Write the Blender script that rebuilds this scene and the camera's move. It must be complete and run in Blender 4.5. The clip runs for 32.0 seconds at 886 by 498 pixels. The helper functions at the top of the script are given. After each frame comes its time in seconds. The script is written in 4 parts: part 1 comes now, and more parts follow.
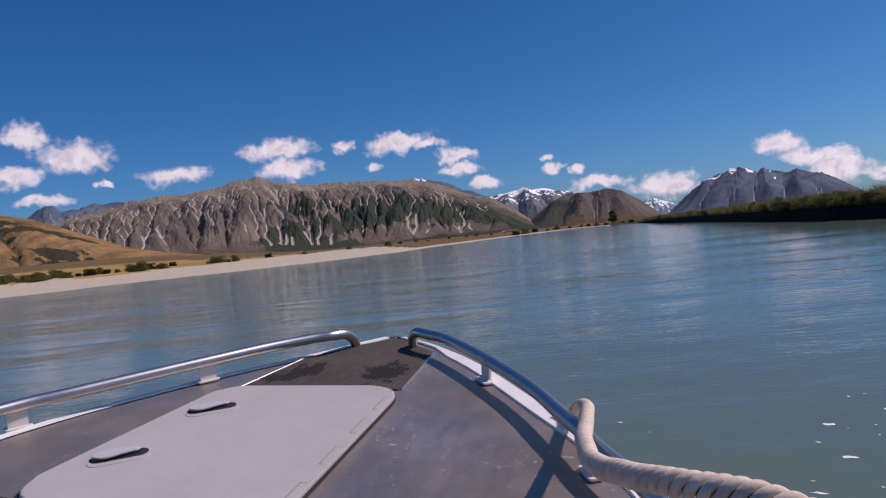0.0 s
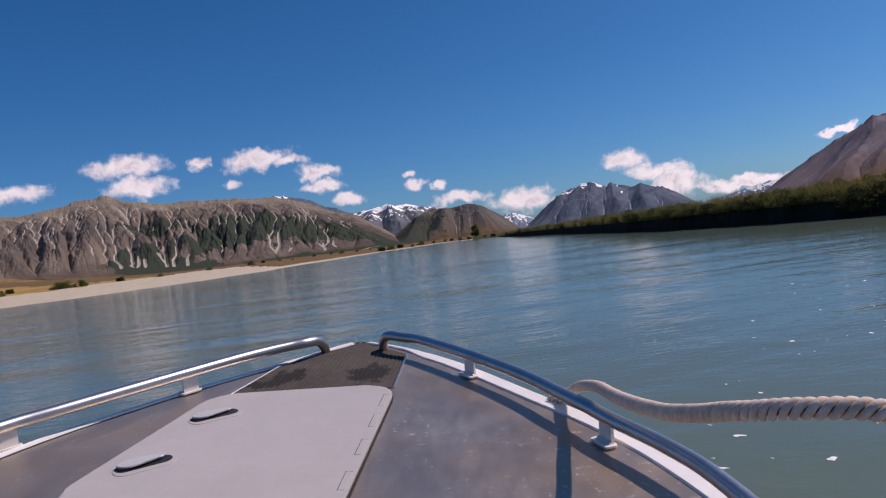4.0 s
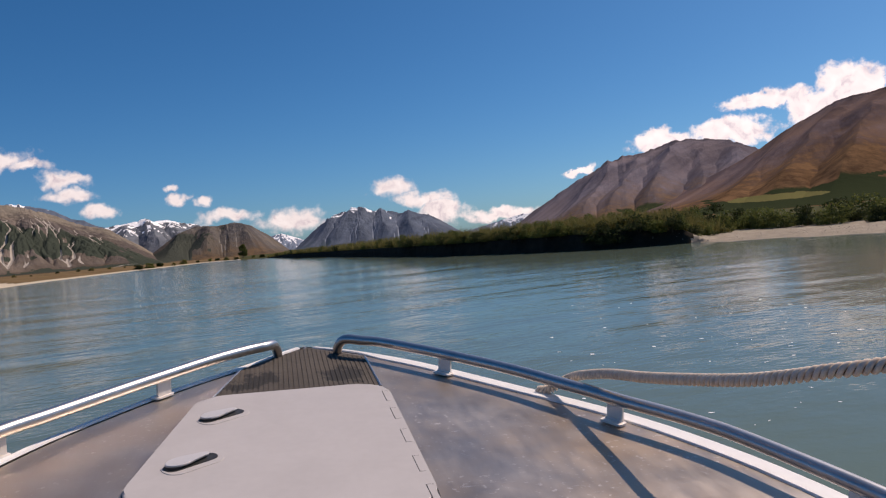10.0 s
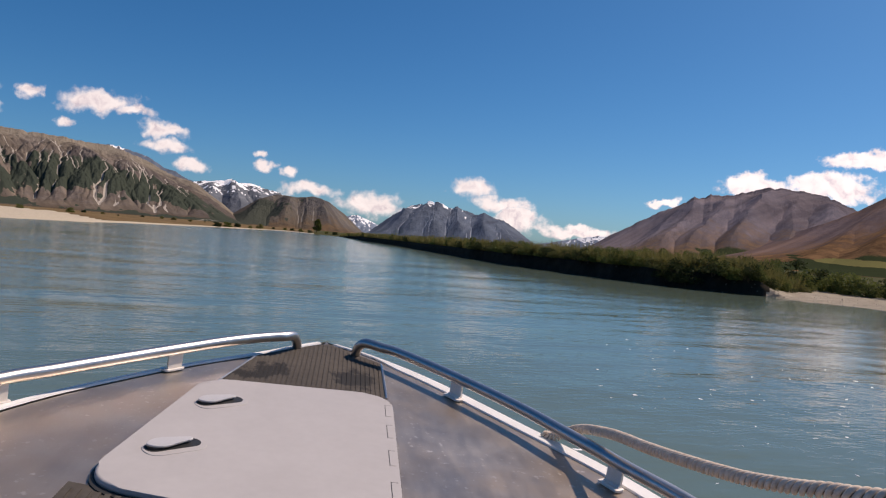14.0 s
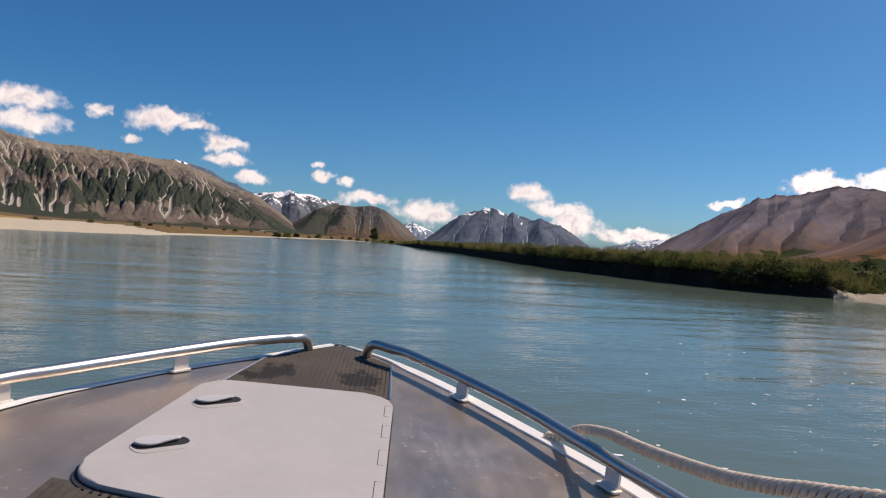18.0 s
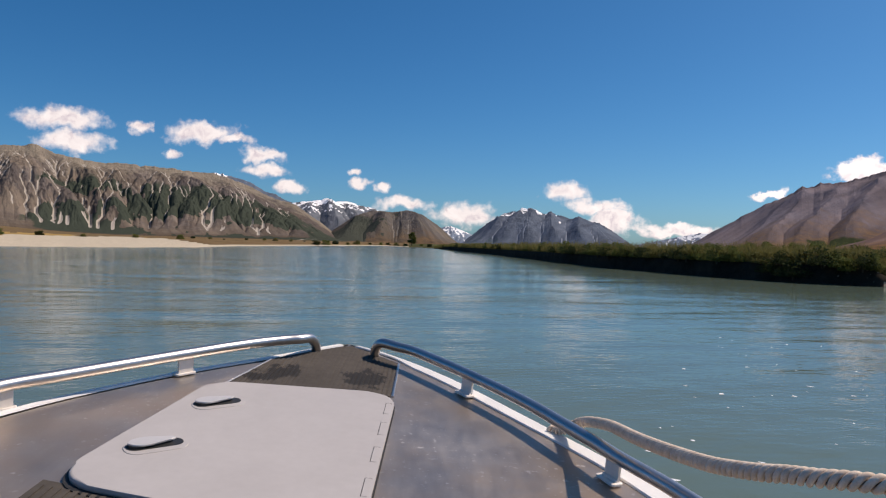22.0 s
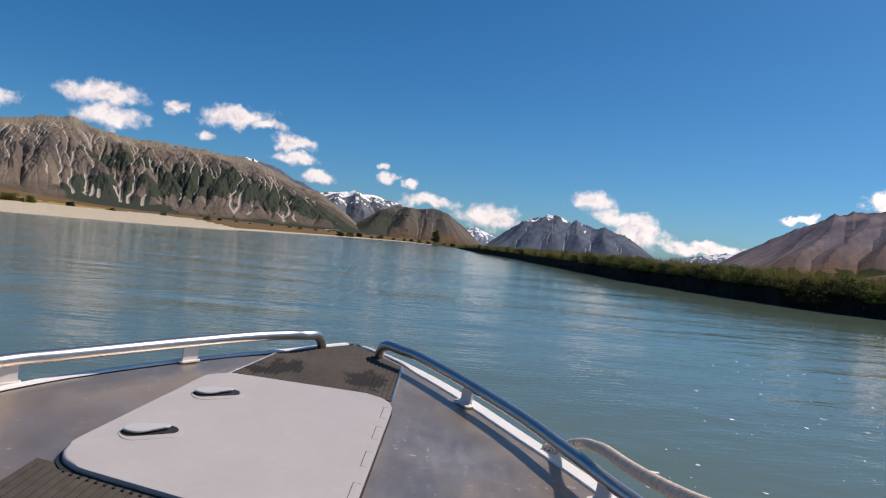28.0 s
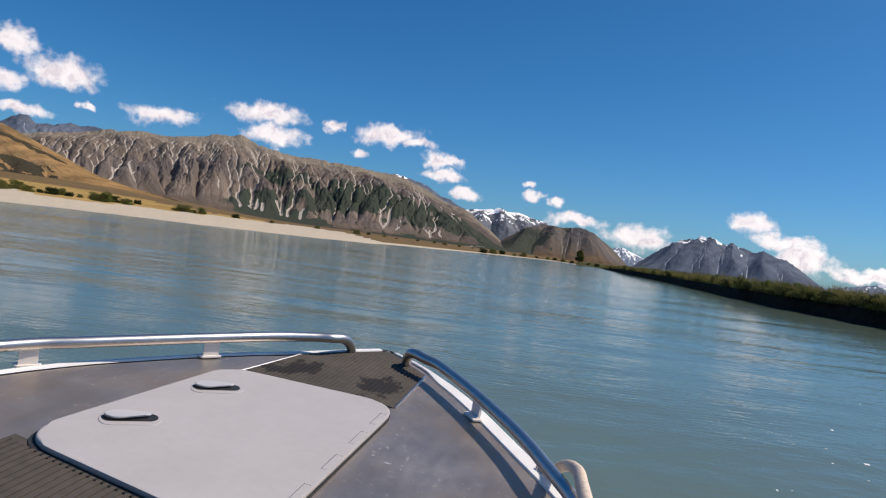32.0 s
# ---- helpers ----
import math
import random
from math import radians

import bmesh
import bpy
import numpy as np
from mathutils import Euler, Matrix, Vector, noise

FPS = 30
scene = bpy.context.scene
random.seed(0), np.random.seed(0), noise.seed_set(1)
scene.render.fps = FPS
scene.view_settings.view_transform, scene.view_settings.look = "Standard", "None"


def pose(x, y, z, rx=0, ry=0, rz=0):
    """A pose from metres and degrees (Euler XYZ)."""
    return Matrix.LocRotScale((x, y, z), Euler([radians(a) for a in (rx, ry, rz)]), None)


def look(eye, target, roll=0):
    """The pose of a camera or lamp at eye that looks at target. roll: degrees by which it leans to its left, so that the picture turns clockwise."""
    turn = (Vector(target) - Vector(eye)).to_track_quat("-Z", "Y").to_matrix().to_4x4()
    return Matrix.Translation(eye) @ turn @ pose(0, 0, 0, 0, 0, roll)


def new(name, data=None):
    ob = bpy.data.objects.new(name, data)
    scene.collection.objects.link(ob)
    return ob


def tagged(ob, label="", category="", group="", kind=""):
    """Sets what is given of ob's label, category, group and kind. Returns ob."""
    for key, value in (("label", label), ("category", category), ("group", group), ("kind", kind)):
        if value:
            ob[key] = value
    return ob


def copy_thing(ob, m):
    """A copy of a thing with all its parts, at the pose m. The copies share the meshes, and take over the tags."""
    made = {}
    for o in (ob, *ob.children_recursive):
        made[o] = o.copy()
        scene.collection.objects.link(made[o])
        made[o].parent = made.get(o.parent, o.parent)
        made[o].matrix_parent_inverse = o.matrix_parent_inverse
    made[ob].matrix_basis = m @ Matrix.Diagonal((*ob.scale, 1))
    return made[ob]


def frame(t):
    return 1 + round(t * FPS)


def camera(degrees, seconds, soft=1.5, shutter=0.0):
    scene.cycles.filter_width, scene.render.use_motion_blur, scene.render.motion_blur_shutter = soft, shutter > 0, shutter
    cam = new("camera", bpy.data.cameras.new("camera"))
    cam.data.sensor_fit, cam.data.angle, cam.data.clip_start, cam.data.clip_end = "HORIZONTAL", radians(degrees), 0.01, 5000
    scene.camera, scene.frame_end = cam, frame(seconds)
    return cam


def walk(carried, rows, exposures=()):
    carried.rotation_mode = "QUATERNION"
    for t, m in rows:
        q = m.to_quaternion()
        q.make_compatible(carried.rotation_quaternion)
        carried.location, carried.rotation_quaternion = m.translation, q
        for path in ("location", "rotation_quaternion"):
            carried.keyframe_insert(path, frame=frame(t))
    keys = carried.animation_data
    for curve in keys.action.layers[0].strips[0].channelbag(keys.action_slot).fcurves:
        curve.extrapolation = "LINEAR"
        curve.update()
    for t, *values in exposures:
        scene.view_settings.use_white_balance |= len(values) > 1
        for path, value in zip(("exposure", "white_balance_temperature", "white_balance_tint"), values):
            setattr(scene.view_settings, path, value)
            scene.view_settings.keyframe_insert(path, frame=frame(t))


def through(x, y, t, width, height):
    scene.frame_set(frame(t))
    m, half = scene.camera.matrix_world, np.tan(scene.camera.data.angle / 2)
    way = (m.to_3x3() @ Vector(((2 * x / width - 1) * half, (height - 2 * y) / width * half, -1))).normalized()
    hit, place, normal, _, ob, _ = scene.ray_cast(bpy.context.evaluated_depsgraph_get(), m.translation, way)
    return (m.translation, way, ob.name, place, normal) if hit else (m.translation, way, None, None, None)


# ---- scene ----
cam = camera(62.0, 32.0, soft=1.2)

# seconds, place, turn: the lens stands over the boat's fore deck and swings with the valley
PATH = (
    (0, 0.622, 0.098, 1.349, 89.21, 5.60, -0.08),
    (0.5, 0.584, 0.078, 1.349, 89.16, 6.49, -1.45),
    (1, 0.547, 0.061, 1.350, 89.10, 6.91, -2.70),
    (1.5, 0.509, 0.046, 1.353, 89.11, 6.82, -3.72),
    (2, 0.468, 0.032, 1.353, 89.04, 6.63, -4.88),
    (2.5, 0.423, 0.018, 1.348, 89.74, 5.91, -6.06),
    (3, 0.376, 0.004, 1.348, 89.43, 6.59, -7.46),
    (3.5, 0.326, -0.009, 1.352, 89.35, 6.85, -8.99),
    (5.5, 0.085, -0.033, 1.358, 89.19, 7.35, -15.81),
    (6, 0.025, -0.031, 1.358, 89.19, 7.42, -17.46),
    (6.5, -0.035, -0.026, 1.360, 89.15, 7.20, -19.09),
    (7, -0.093, -0.019, 1.363, 89.12, 6.98, -20.62),
    (7.5, -0.152, -0.009, 1.364, 89.11, 6.75, -22.22),
    (8, -0.212, 0.002, 1.365, 89.12, 6.62, -23.87),
    (8.5, -0.268, 0.016, 1.366, 89.13, 6.38, -25.45),
    (9, -0.316, 0.030, 1.368, 89.16, 5.93, -26.68),
    (9.5, -0.355, 0.044, 1.370, 89.16, 5.44, -27.72),
    (10, -0.383, 0.056, 1.373, 89.23, 5.01, -28.50),
    (10.5, -0.393, 0.067, 1.380, 89.30, 3.64, -28.60),
    (11, -0.383, 0.075, 1.393, 89.41, 1.23, -27.82),
    (11.5, -0.364, 0.078, 1.408, 89.41, -1.96, -26.61),
    (12, -0.344, 0.076, 1.419, 89.42, -3.61, -25.77),
    (12.5, -0.324, 0.071, 1.422, 89.46, -4.09, -25.09),
    (13, -0.303, 0.065, 1.424, 89.44, -4.25, -24.43),
    (13.5, -0.280, 0.059, 1.426, 89.40, -4.61, -23.67),
    (14, -0.259, 0.053, 1.427, 89.43, -4.81, -23.00),
    (14.5, -0.239, 0.047, 1.425, 89.46, -4.59, -22.52),
    (16.5, -0.161, 0.028, 1.421, 89.52, -4.20, -20.37),
    (17, -0.142, 0.024, 1.419, 89.59, -4.33, -19.80),
    (17.5, -0.121, 0.019, 1.416, 89.69, -4.16, -19.29),
    (18, -0.097, 0.015, 1.415, 89.63, -3.80, -18.61),
    (18.5, -0.073, 0.011, 1.414, 89.58, -3.50, -17.97),
    (19, -0.051, 0.007, 1.413, 89.64, -3.53, -17.43),
    (19.5, -0.031, 0.004, 1.413, 89.66, -3.67, -16.75),
    (20, -0.015, 0.002, 1.413, 89.62, -3.83, -16.26),
    (20.5, -0.004, 0.001, 1.410, 89.66, -3.41, -16.05),
    (21, 0.005, -0.000, 1.403, 89.67, -1.95, -16.26),
    (21.5, 0.016, -0.001, 1.399, 89.70, -1.54, -15.86),
    (22, 0.023, -0.002, 1.398, 89.69, -1.69, -15.63),
    (22.5, 0.024, -0.002, 1.396, 89.70, -1.35, -15.75),
    (23, 0.023, -0.003, 1.392, 89.74, -0.61, -15.96),
    (23.5, 0.023, -0.004, 1.389, 89.64, 0.32, -16.09),
    (24, 0.020, -0.005, 1.386, 89.61, 0.75, -16.26),
    (24.5, 0.015, -0.006, 1.382, 89.64, 1.44, -16.58),
    (26.5, -0.005, -0.004, 1.385, 89.61, 1.12, -17.06),
    (27, 0.003, -0.003, 1.388, 89.67, 0.95, -17.01),
    (27.5, 0.026, -0.004, 1.404, 89.73, -2.04, -15.55),
    (28, 0.057, -0.009, 1.425, 89.55, -6.03, -13.83),
    (28.5, 0.094, -0.015, 1.435, 89.62, -7.26, -12.59),
    (29, 0.137, -0.018, 1.435, 89.64, -7.03, -11.27),
    (29.5, 0.176, -0.019, 1.433, 89.66, -7.03, -10.23),
    (30, 0.213, -0.020, 1.431, 89.69, -6.76, -9.39),
    (30.5, 0.261, -0.020, 1.432, 89.68, -6.85, -8.13),
    (31, 0.324, -0.020, 1.436, 89.62, -7.66, -6.05),
    (31.5, 0.389, -0.016, 1.437, 89.60, -7.74, -4.23),
    (32, 0.450, -0.008, 1.436, 89.59, -7.59, -2.60),
)
# seconds, stops, white balance
LIGHT = ((0.0, -0.33, 6400, 29), (3.5, -0.27, 6550, 27), (7.0, -0.16, 7200, 22), (13.0, -0.06, 7250, 21), (17.0, 0.02, 7250, 18), (20.0, 0.02, 7150, 17), (27.0, 0.0, 6950, 15), (32.0, 0.06, 6700, 14))
walk(cam, [(t, pose(x, y, z, rx, ry, rz)) for t, x, y, z, rx, ry, rz in PATH], LIGHT)

# ---- light: clear midday sky with one sun ahead, over the far bank ----
SUN_BEARING, SUN_HEIGHT = -86.0, 51.0      # degrees to the left of north, degrees up
world = bpy.data.worlds.new("sky")
scene.world = world
world.use_nodes = True
wn = world.node_tree
sky = wn.nodes.new("ShaderNodeTexSky")
sky.sky_type, sky.sun_disc = "NISHITA", False
sky.sun_elevation, sky.sun_rotation = radians(SUN_HEIGHT), radians(-SUN_BEARING)
sky.altitude, sky.air_density, sky.dust_density, sky.ozone_density = 1500, 0.85, 3.2, 3.0
SKY_STRENGTH = 0.086


def sky_maths(op, a, b=0.0, c=0.0, vector=False):
    n = wn.nodes.new("ShaderNodeVectorMath" if vector else "ShaderNodeMath")
    n.operation = op
    for i, q in enumerate((a, b, c)):
        if isinstance(q, (int, float, tuple)):
            if i < len(n.inputs) and (not vector or isinstance(q, tuple)):
                n.inputs[i].default_value = q
        else:
            wn.links.new(q, n.inputs[i])
    return n.outputs["Value"] if vector and op in ("LENGTH", "DOT_PRODUCT") else n.outputs[0]


def sky_noise(vec, scale, detail, rough=0.6):
    n = wn.nodes.new("ShaderNodeTexNoise")
    n.inputs["Scale"].default_value, n.inputs["Detail"].default_value, n.inputs["Roughness"].default_value = scale, detail, rough
    wn.links.new(vec, n.inputs["Vector"])
    return n


# fair-weather clouds in the sky: bearing, height, width, depth in degrees
CLOUDS_WEST = ((28.7, 9.5, 3.4, 1.7), (25.9, 8.1, 5.6, 2.4), (29.7, 6.8, 3.4, 1.4), (28.1, 5.2, 3.4, 0.8), (19.5, 6.5, 5.0, 1.3), (24.0, 6.1, 1.0, 0.6), (11.9, 7.9, 5.8, 1.9), (11.0, 6.3, 4.8, 1.6),
               (7.1, 7.8, 1.3, 1.2), (2.6, 7.8, 5.2, 1.7), (0.3, 7.3, 2.6, 0.9), (4.4, 6.2, 1.6, 0.9), (-1.6, 6.5, 3.1, 1.2), (-2.0, 5.4, 3.8, 1.2), (-3.7, 4.2, 2.4, 1.2))
CLOUDS_EAST = ((-9.1, 4.8, 2.1, 0.9), (-8.6, 5.6, 1.3, 0.6), (-10.9, 4.3, 1.3, 0.9), (-12.4, 3.0, 4.4, 1.2), (-17.2, 2.3, 5.6, 1.9), (-24.9, 4.3, 3.9, 1.7), (-27.3, 3.3, 4.8, 1.5), (-28.6, 2.2, 4.6, 2.0),
               (-33.2, 1.6, 6.6, 1.0), (-39.3, 4.1, 2.2, 0.6), (-52.7, 7.8, 6.0, 1.4), (-45.4, 5.8, 4.6, 1.6), (-50.2, 5.9, 5.4, 2.0), (-55.4, 6.8, 3.4, 2.4), (-58.0, 7.9, 4.4, 3.2))
ray = wn.nodes.new("ShaderNodeTexCoord").outputs["Generated"]
split = wn.nodes.new("ShaderNodeSeparateXYZ")
wn.links.new(ray, split.inputs[0])
toward_left = sky_maths("ARCTAN2", sky_maths("MULTIPLY", split.outputs[0], -1.0), split.outputs[1])
upward = sky_maths("ARCSINE", split.outputs[2])
spot = wn.nodes.new("ShaderNodeCombineXYZ")
wn.links.new(sky_maths("MULTIPLY", toward_left, 57.2958), spot.inputs[0])
wn.links.new(sky_maths("MULTIPLY", upward, 57.2958), spot.inputs[1])
wisp = sky_noise(spot.outputs[0], 0.55, 5, 0.52)
shifted = sky_maths("MULTIPLY_ADD", sky_maths("SUBTRACT", wisp.outputs["Color"], (0.5, 0.5, 0.5), vector=True), (3.2, 2.1, 0.0), spot.outputs[0], vector=True)
nearest = 9.0
for cb, ce, cw, ct in (*CLOUDS_WEST, *CLOUDS_EAST):
    q = sky_maths("MULTIPLY", sky_maths("SUBTRACT", shifted, (cb, ce, 0.0), vector=True), (2.0 / cw, 2.0 / ct, 0.0), vector=True)
    nearest = sky_maths("MINIMUM", sky_maths("LENGTH", q, vector=True), nearest)
billow = sky_noise(spot.outputs[0], 1.6, 5, 0.55).outputs["Fac"]
body = wn.nodes.new("ShaderNodeMapRange")
body.interpolation_type = "SMOOTHSTEP"
body.inputs["From Min"].default_value = 1.18
near_sun = wn.nodes.new("ShaderNodeMapRange")                      # towards the sun the clouds stand crisp and brilliant
near_sun.inputs["From Min"].default_value, near_sun.inputs["From Max"].default_value = -0.40, -0.75
wn.links.new(toward_left, near_sun.inputs["Value"])
wn.links.new(sky_maths("MULTIPLY_ADD", near_sun.outputs[0], 0.34, 0.42), body.inputs["From Max"])
wn.links.new(sky_maths("ADD", nearest, sky_maths("MULTIPLY", sky_maths("SUBTRACT", billow, 0.5), -0.9)), body.inputs["Value"])
lit = wn.nodes.new("ShaderNodeValToRGB")
for stop, (at, c) in zip((*lit.color_ramp.elements, lit.color_ramp.elements.new(0.5)), ((0.30, (0.60, 0.55, 0.60)), (0.66, (1.0, 0.97, 0.94)), (0.46, (0.80, 0.76, 0.77)))):
    stop.position, stop.color = at, (*c, 1)
wn.links.new(sky_noise(shifted, 1.1, 4, 0.5).outputs["Fac"], lit.inputs[0])
clear_sky = wn.nodes.new("ShaderNodeVectorMath")
clear_sky.operation = "MULTIPLY"
clear_sky.inputs[1].default_value = (0.66 * SKY_STRENGTH, 1.0 * SKY_STRENGTH, 1.20 * SKY_STRENGTH)   # the clear blue of thin mountain air
wn.links.new(sky.outputs[0], clear_sky.inputs[0])
heaven = wn.nodes.new("ShaderNodeMix")
heaven.data_type = "RGBA"
wn.links.new(sky_maths("MULTIPLY", body.outputs[0], 0.93), heaven.inputs[0])
deeper = wn.nodes.new("ShaderNodeHueSaturation")
deeper.inputs["Saturation"].default_value = 1.15
wn.links.new(clear_sky.outputs[0], deeper.inputs["Color"])
wn.links.new(deeper.outputs[0], heaven.inputs[6])
bright = wn.nodes.new("ShaderNodeVectorMath")
bright.operation = "SCALE"
wn.links.new(sky_maths("MULTIPLY_ADD", near_sun.outputs[0], 0.22, 1.16), bright.inputs["Scale"])
wn.links.new(lit.outputs[0], bright.inputs[0])
wn.links.new(bright.outputs[0], heaven.inputs[7])
wn.links.new(heaven.outputs[2], wn.nodes["Background"].inputs[0])
wn.nodes["Background"].inputs[1].default_value = 1.0
lamp = bpy.data.lights.new("sun", "SUN")
lamp.energy, lamp.angle, lamp.color = 4.0, radians(0.53), (1.0, 0.90, 0.78)
sun = new("sun", lamp)
az, el = radians(SUN_BEARING), radians(SUN_HEIGHT)
toward = Vector((-math.sin(az) * math.cos(el), math.cos(az) * math.cos(el), math.sin(el)))
sun.matrix_world = look(toward * 50, (0, 0, 0))



# ---- small tools ----
def part(name, bm, mat, parent=None, label="", smooth=False):
    me = bpy.data.meshes.new(name)
    bm.to_mesh(me)
    bm.free()
    if mat:
        me.materials.append(mat)
    if smooth:
        for f in me.polygons:
            f.use_smooth = len(f.vertices) < 9
    ob = new(name, me)
    if parent:
        ob.parent = parent
    if label:
        ob["label"] = label
    return ob


def grid_mesh(name, co, rows, cols, mats, smooth=True, closed=False, index=None):
    """A sheet of rows x cols points; index: a material number for each face."""
    i = np.arange(rows * cols).reshape(rows, cols)
    if closed:
        i = np.concatenate([i, i[:, :1]], axis=1)
    q = np.stack([i[:-1, :-1], i[:-1, 1:], i[1:, 1:], i[1:, :-1]], axis=-1).reshape(-1, 4)
    me = bpy.data.meshes.new(name)
    me.vertices.add(len(co))
    me.vertices.foreach_set("co", np.asarray(co, dtype=np.float32).ravel())
    me.loops.add(q.size)
    me.loops.foreach_set("vertex_index", q.ravel().astype(np.int32))
    me.polygons.add(len(q))
    me.polygons.foreach_set("loop_start", np.arange(0, q.size, 4, dtype=np.int32))
    for m in mats:
        me.materials.append(m)
    if index is not None:
        me.polygons.foreach_set("material_index", np.asarray(index, dtype=np.int32))
    me.update(calc_edges=True)
    if smooth:
        me.shade_smooth()
    return me


def hash2(ix, iy, seed):
    h = (ix.astype(np.int64) * 374761393 + iy.astype(np.int64) * 668265263 + seed * 1442695041) & 0xFFFFFFFF
    h = ((h ^ (h >> 13)) * 1274126177) & 0xFFFFFFFF
    return ((h ^ (h >> 16)) & 0xFFFF) / 65535.0


def vnoise(x, y, seed=0):
    x, y = np.broadcast_arrays(np.asarray(x, float), np.asarray(y, float))
    ix, iy = np.floor(x), np.floor(y)
    fx, fy = x - ix, y - iy
    fx, fy = fx * fx * (3 - 2 * fx), fy * fy * (3 - 2 * fy)
    a, b = hash2(ix, iy, seed), hash2(ix + 1, iy, seed)
    c, d = hash2(ix, iy + 1, seed), hash2(ix + 1, iy + 1, seed)
    return (a + (b - a) * fx) * (1 - fy) + (c + (d - c) * fx) * fy


def fbm(x, y, octaves=4, seed=0):
    total, amp = 0, 0.5
    for o in range(octaves):
        total = total + amp * (vnoise(x * 2 ** o, y * 2 ** o, seed + o) - 0.5) * 2
        amp *= 0.5
    return total


def way(bearing, r, z=0.0):
    """The point at a bearing (degrees, left is positive) and a distance."""
    b = np.radians(bearing)
    return -np.sin(b) * r, np.cos(b) * r, z


def tube(bm, points, radius, sides=10, cap=True):
    """Sweep a round section along points."""
    pts = [Vector(p) for p in points]
    rings, up = [], Vector((0.03, 0.02, 1))
    for k, p in enumerate(pts):
        d = (pts[min(k + 1, len(pts) - 1)] - pts[max(k - 1, 0)]).normalized()
        side = d.cross(up)
        side = side.normalized() if side.length > 1e-4 else Vector((1, 0, 0))
        u = side.cross(d)
        r = radius[k] if isinstance(radius, (list, tuple)) else radius
        rings.append([bm.verts.new(p + (side * math.cos(a) + u * math.sin(a)) * r)
                      for a in (2 * math.pi * s / sides for s in range(sides))])
    for a, b in zip(rings, rings[1:]):
        for s in range(sides):
            bm.faces.new((a[s], a[(s + 1) % sides], b[(s + 1) % sides], b[s]))
    if cap:
        bm.faces.new(rings[0][::-1])
        bm.faces.new(rings[-1])


def curve_through(points, n):
    """A smooth line of n points through the given ones (Catmull-Rom)."""
    p = np.array([points[0], *points, points[-1]], float)
    out = []
    for t in np.linspace(0, len(points) - 1 - 1e-6, n):
        i, f = int(t), t - int(t)
        a, b, c, d = p[i], p[i + 1], p[i + 2], p[i + 3]
        out.append(0.5 * (2 * b + (c - a) * f + (2 * a - 5 * b + 4 * c - d) * f * f + (3 * b - a - 3 * c + d) * f ** 3))
    return out


def slab(bm, outline, z0, z1, bevel=0.0, segments=2):
    """A plate with the given outline, its upper edge rounded."""
    low = [bm.verts.new((x, y, z0)) for x, y in outline]
    top = [bm.verts.new((x, y, z1)) for x, y in outline]
    n = len(outline)
    bm.faces.new(low[::-1])
    cap = bm.faces.new(top)
    for i in range(n):
        bm.faces.new((low[i], low[(i + 1) % n], top[(i + 1) % n], top[i]))
    if bevel:
        bmesh.ops.bevel(bm, geom=list(cap.edges), offset=bevel, segments=segments, affect="EDGES", profile=0.6)
    bmesh.ops.recalc_face_normals(bm, faces=bm.faces)


def rounded(x0, y0, x1, y1, r, n=6):
    out = []
    for cx, cy, a0 in ((x1 - r, y1 - r, 0), (x0 + r, y1 - r, 90), (x0 + r, y0 + r, 180), (x1 - r, y0 + r, 270)):
        for k in range(n + 1):
            a = radians(a0 + 90 * k / n)
            out.append((cx + r * math.cos(a), cy + r * math.sin(a)))
    return out


# ---- materials ----
def material(name):
    m = bpy.data.materials.new(name)
    m.use_nodes = True
    nt = m.node_tree
    return m, nt, nt.nodes["Principled BSDF"]


def node(nt, kind, **values):
    n = nt.nodes.new(kind)
    for k, v in values.items():
        n.inputs[k.replace("_", " ")].default_value = v
    return n


def coords(nt, kind="Object", scale=(1, 1, 1)):
    tc = nt.nodes.new("ShaderNodeTexCoord")
    mp = nt.nodes.new("ShaderNodeMapping")
    mp.inputs["Scale"].default_value = scale
    nt.links.new(tc.outputs[kind], mp.inputs[0])
    return mp.outputs[0]


def noise_out(nt, vec, scale, detail=5, rough=0.55):
    n = node(nt, "ShaderNodeTexNoise", Scale=scale, Detail=detail, Roughness=rough)
    nt.links.new(vec, n.inputs["Vector"])
    return n.outputs["Fac"]


def ramp(nt, fac, *stops):
    r = nt.nodes.new("ShaderNodeValToRGB")
    e = r.color_ramp.elements
    while len(e) < len(stops):
        e.new(0.5)
    for s, (p, c) in zip(e, stops):
        s.position = p
        s.color = (c, c, c, 1) if isinstance(c, (int, float)) else (*c, 1)
    nt.links.new(fac, r.inputs[0])
    return r.outputs[0]


def blend(nt, fac, a, b, mode="MIX"):
    n = nt.nodes.new("ShaderNodeMix")
    n.data_type, n.blend_type = "RGBA", mode
    for socket, v in ((0, fac), (6, a), (7, b)):
        if isinstance(v, (int, float)):
            n.inputs[socket].default_value = v if socket == 0 else (v, v, v, 1)
        elif isinstance(v, tuple):
            n.inputs[socket].default_value = (*v, 1)
        else:
            nt.links.new(v, n.inputs[socket])
    return n.outputs[2]


def maths(nt, op, a, b=0.5):
    n = nt.nodes.new("ShaderNodeMath")
    n.operation = op
    for i, v in enumerate((a, b)):
        if isinstance(v, (int, float)):
            n.inputs[i].default_value = v
        else:
            nt.links.new(v, n.inputs[i])
    return n.outputs[0]


def bump(nt, bsdf, height, strength=0.3, distance=0.02):
    b = node(nt, "ShaderNodeBump", Strength=strength, Distance=distance)
    nt.links.new(height, b.inputs["Height"])
    nt.links.new(b.outputs[0], bsdf.inputs["Normal"])


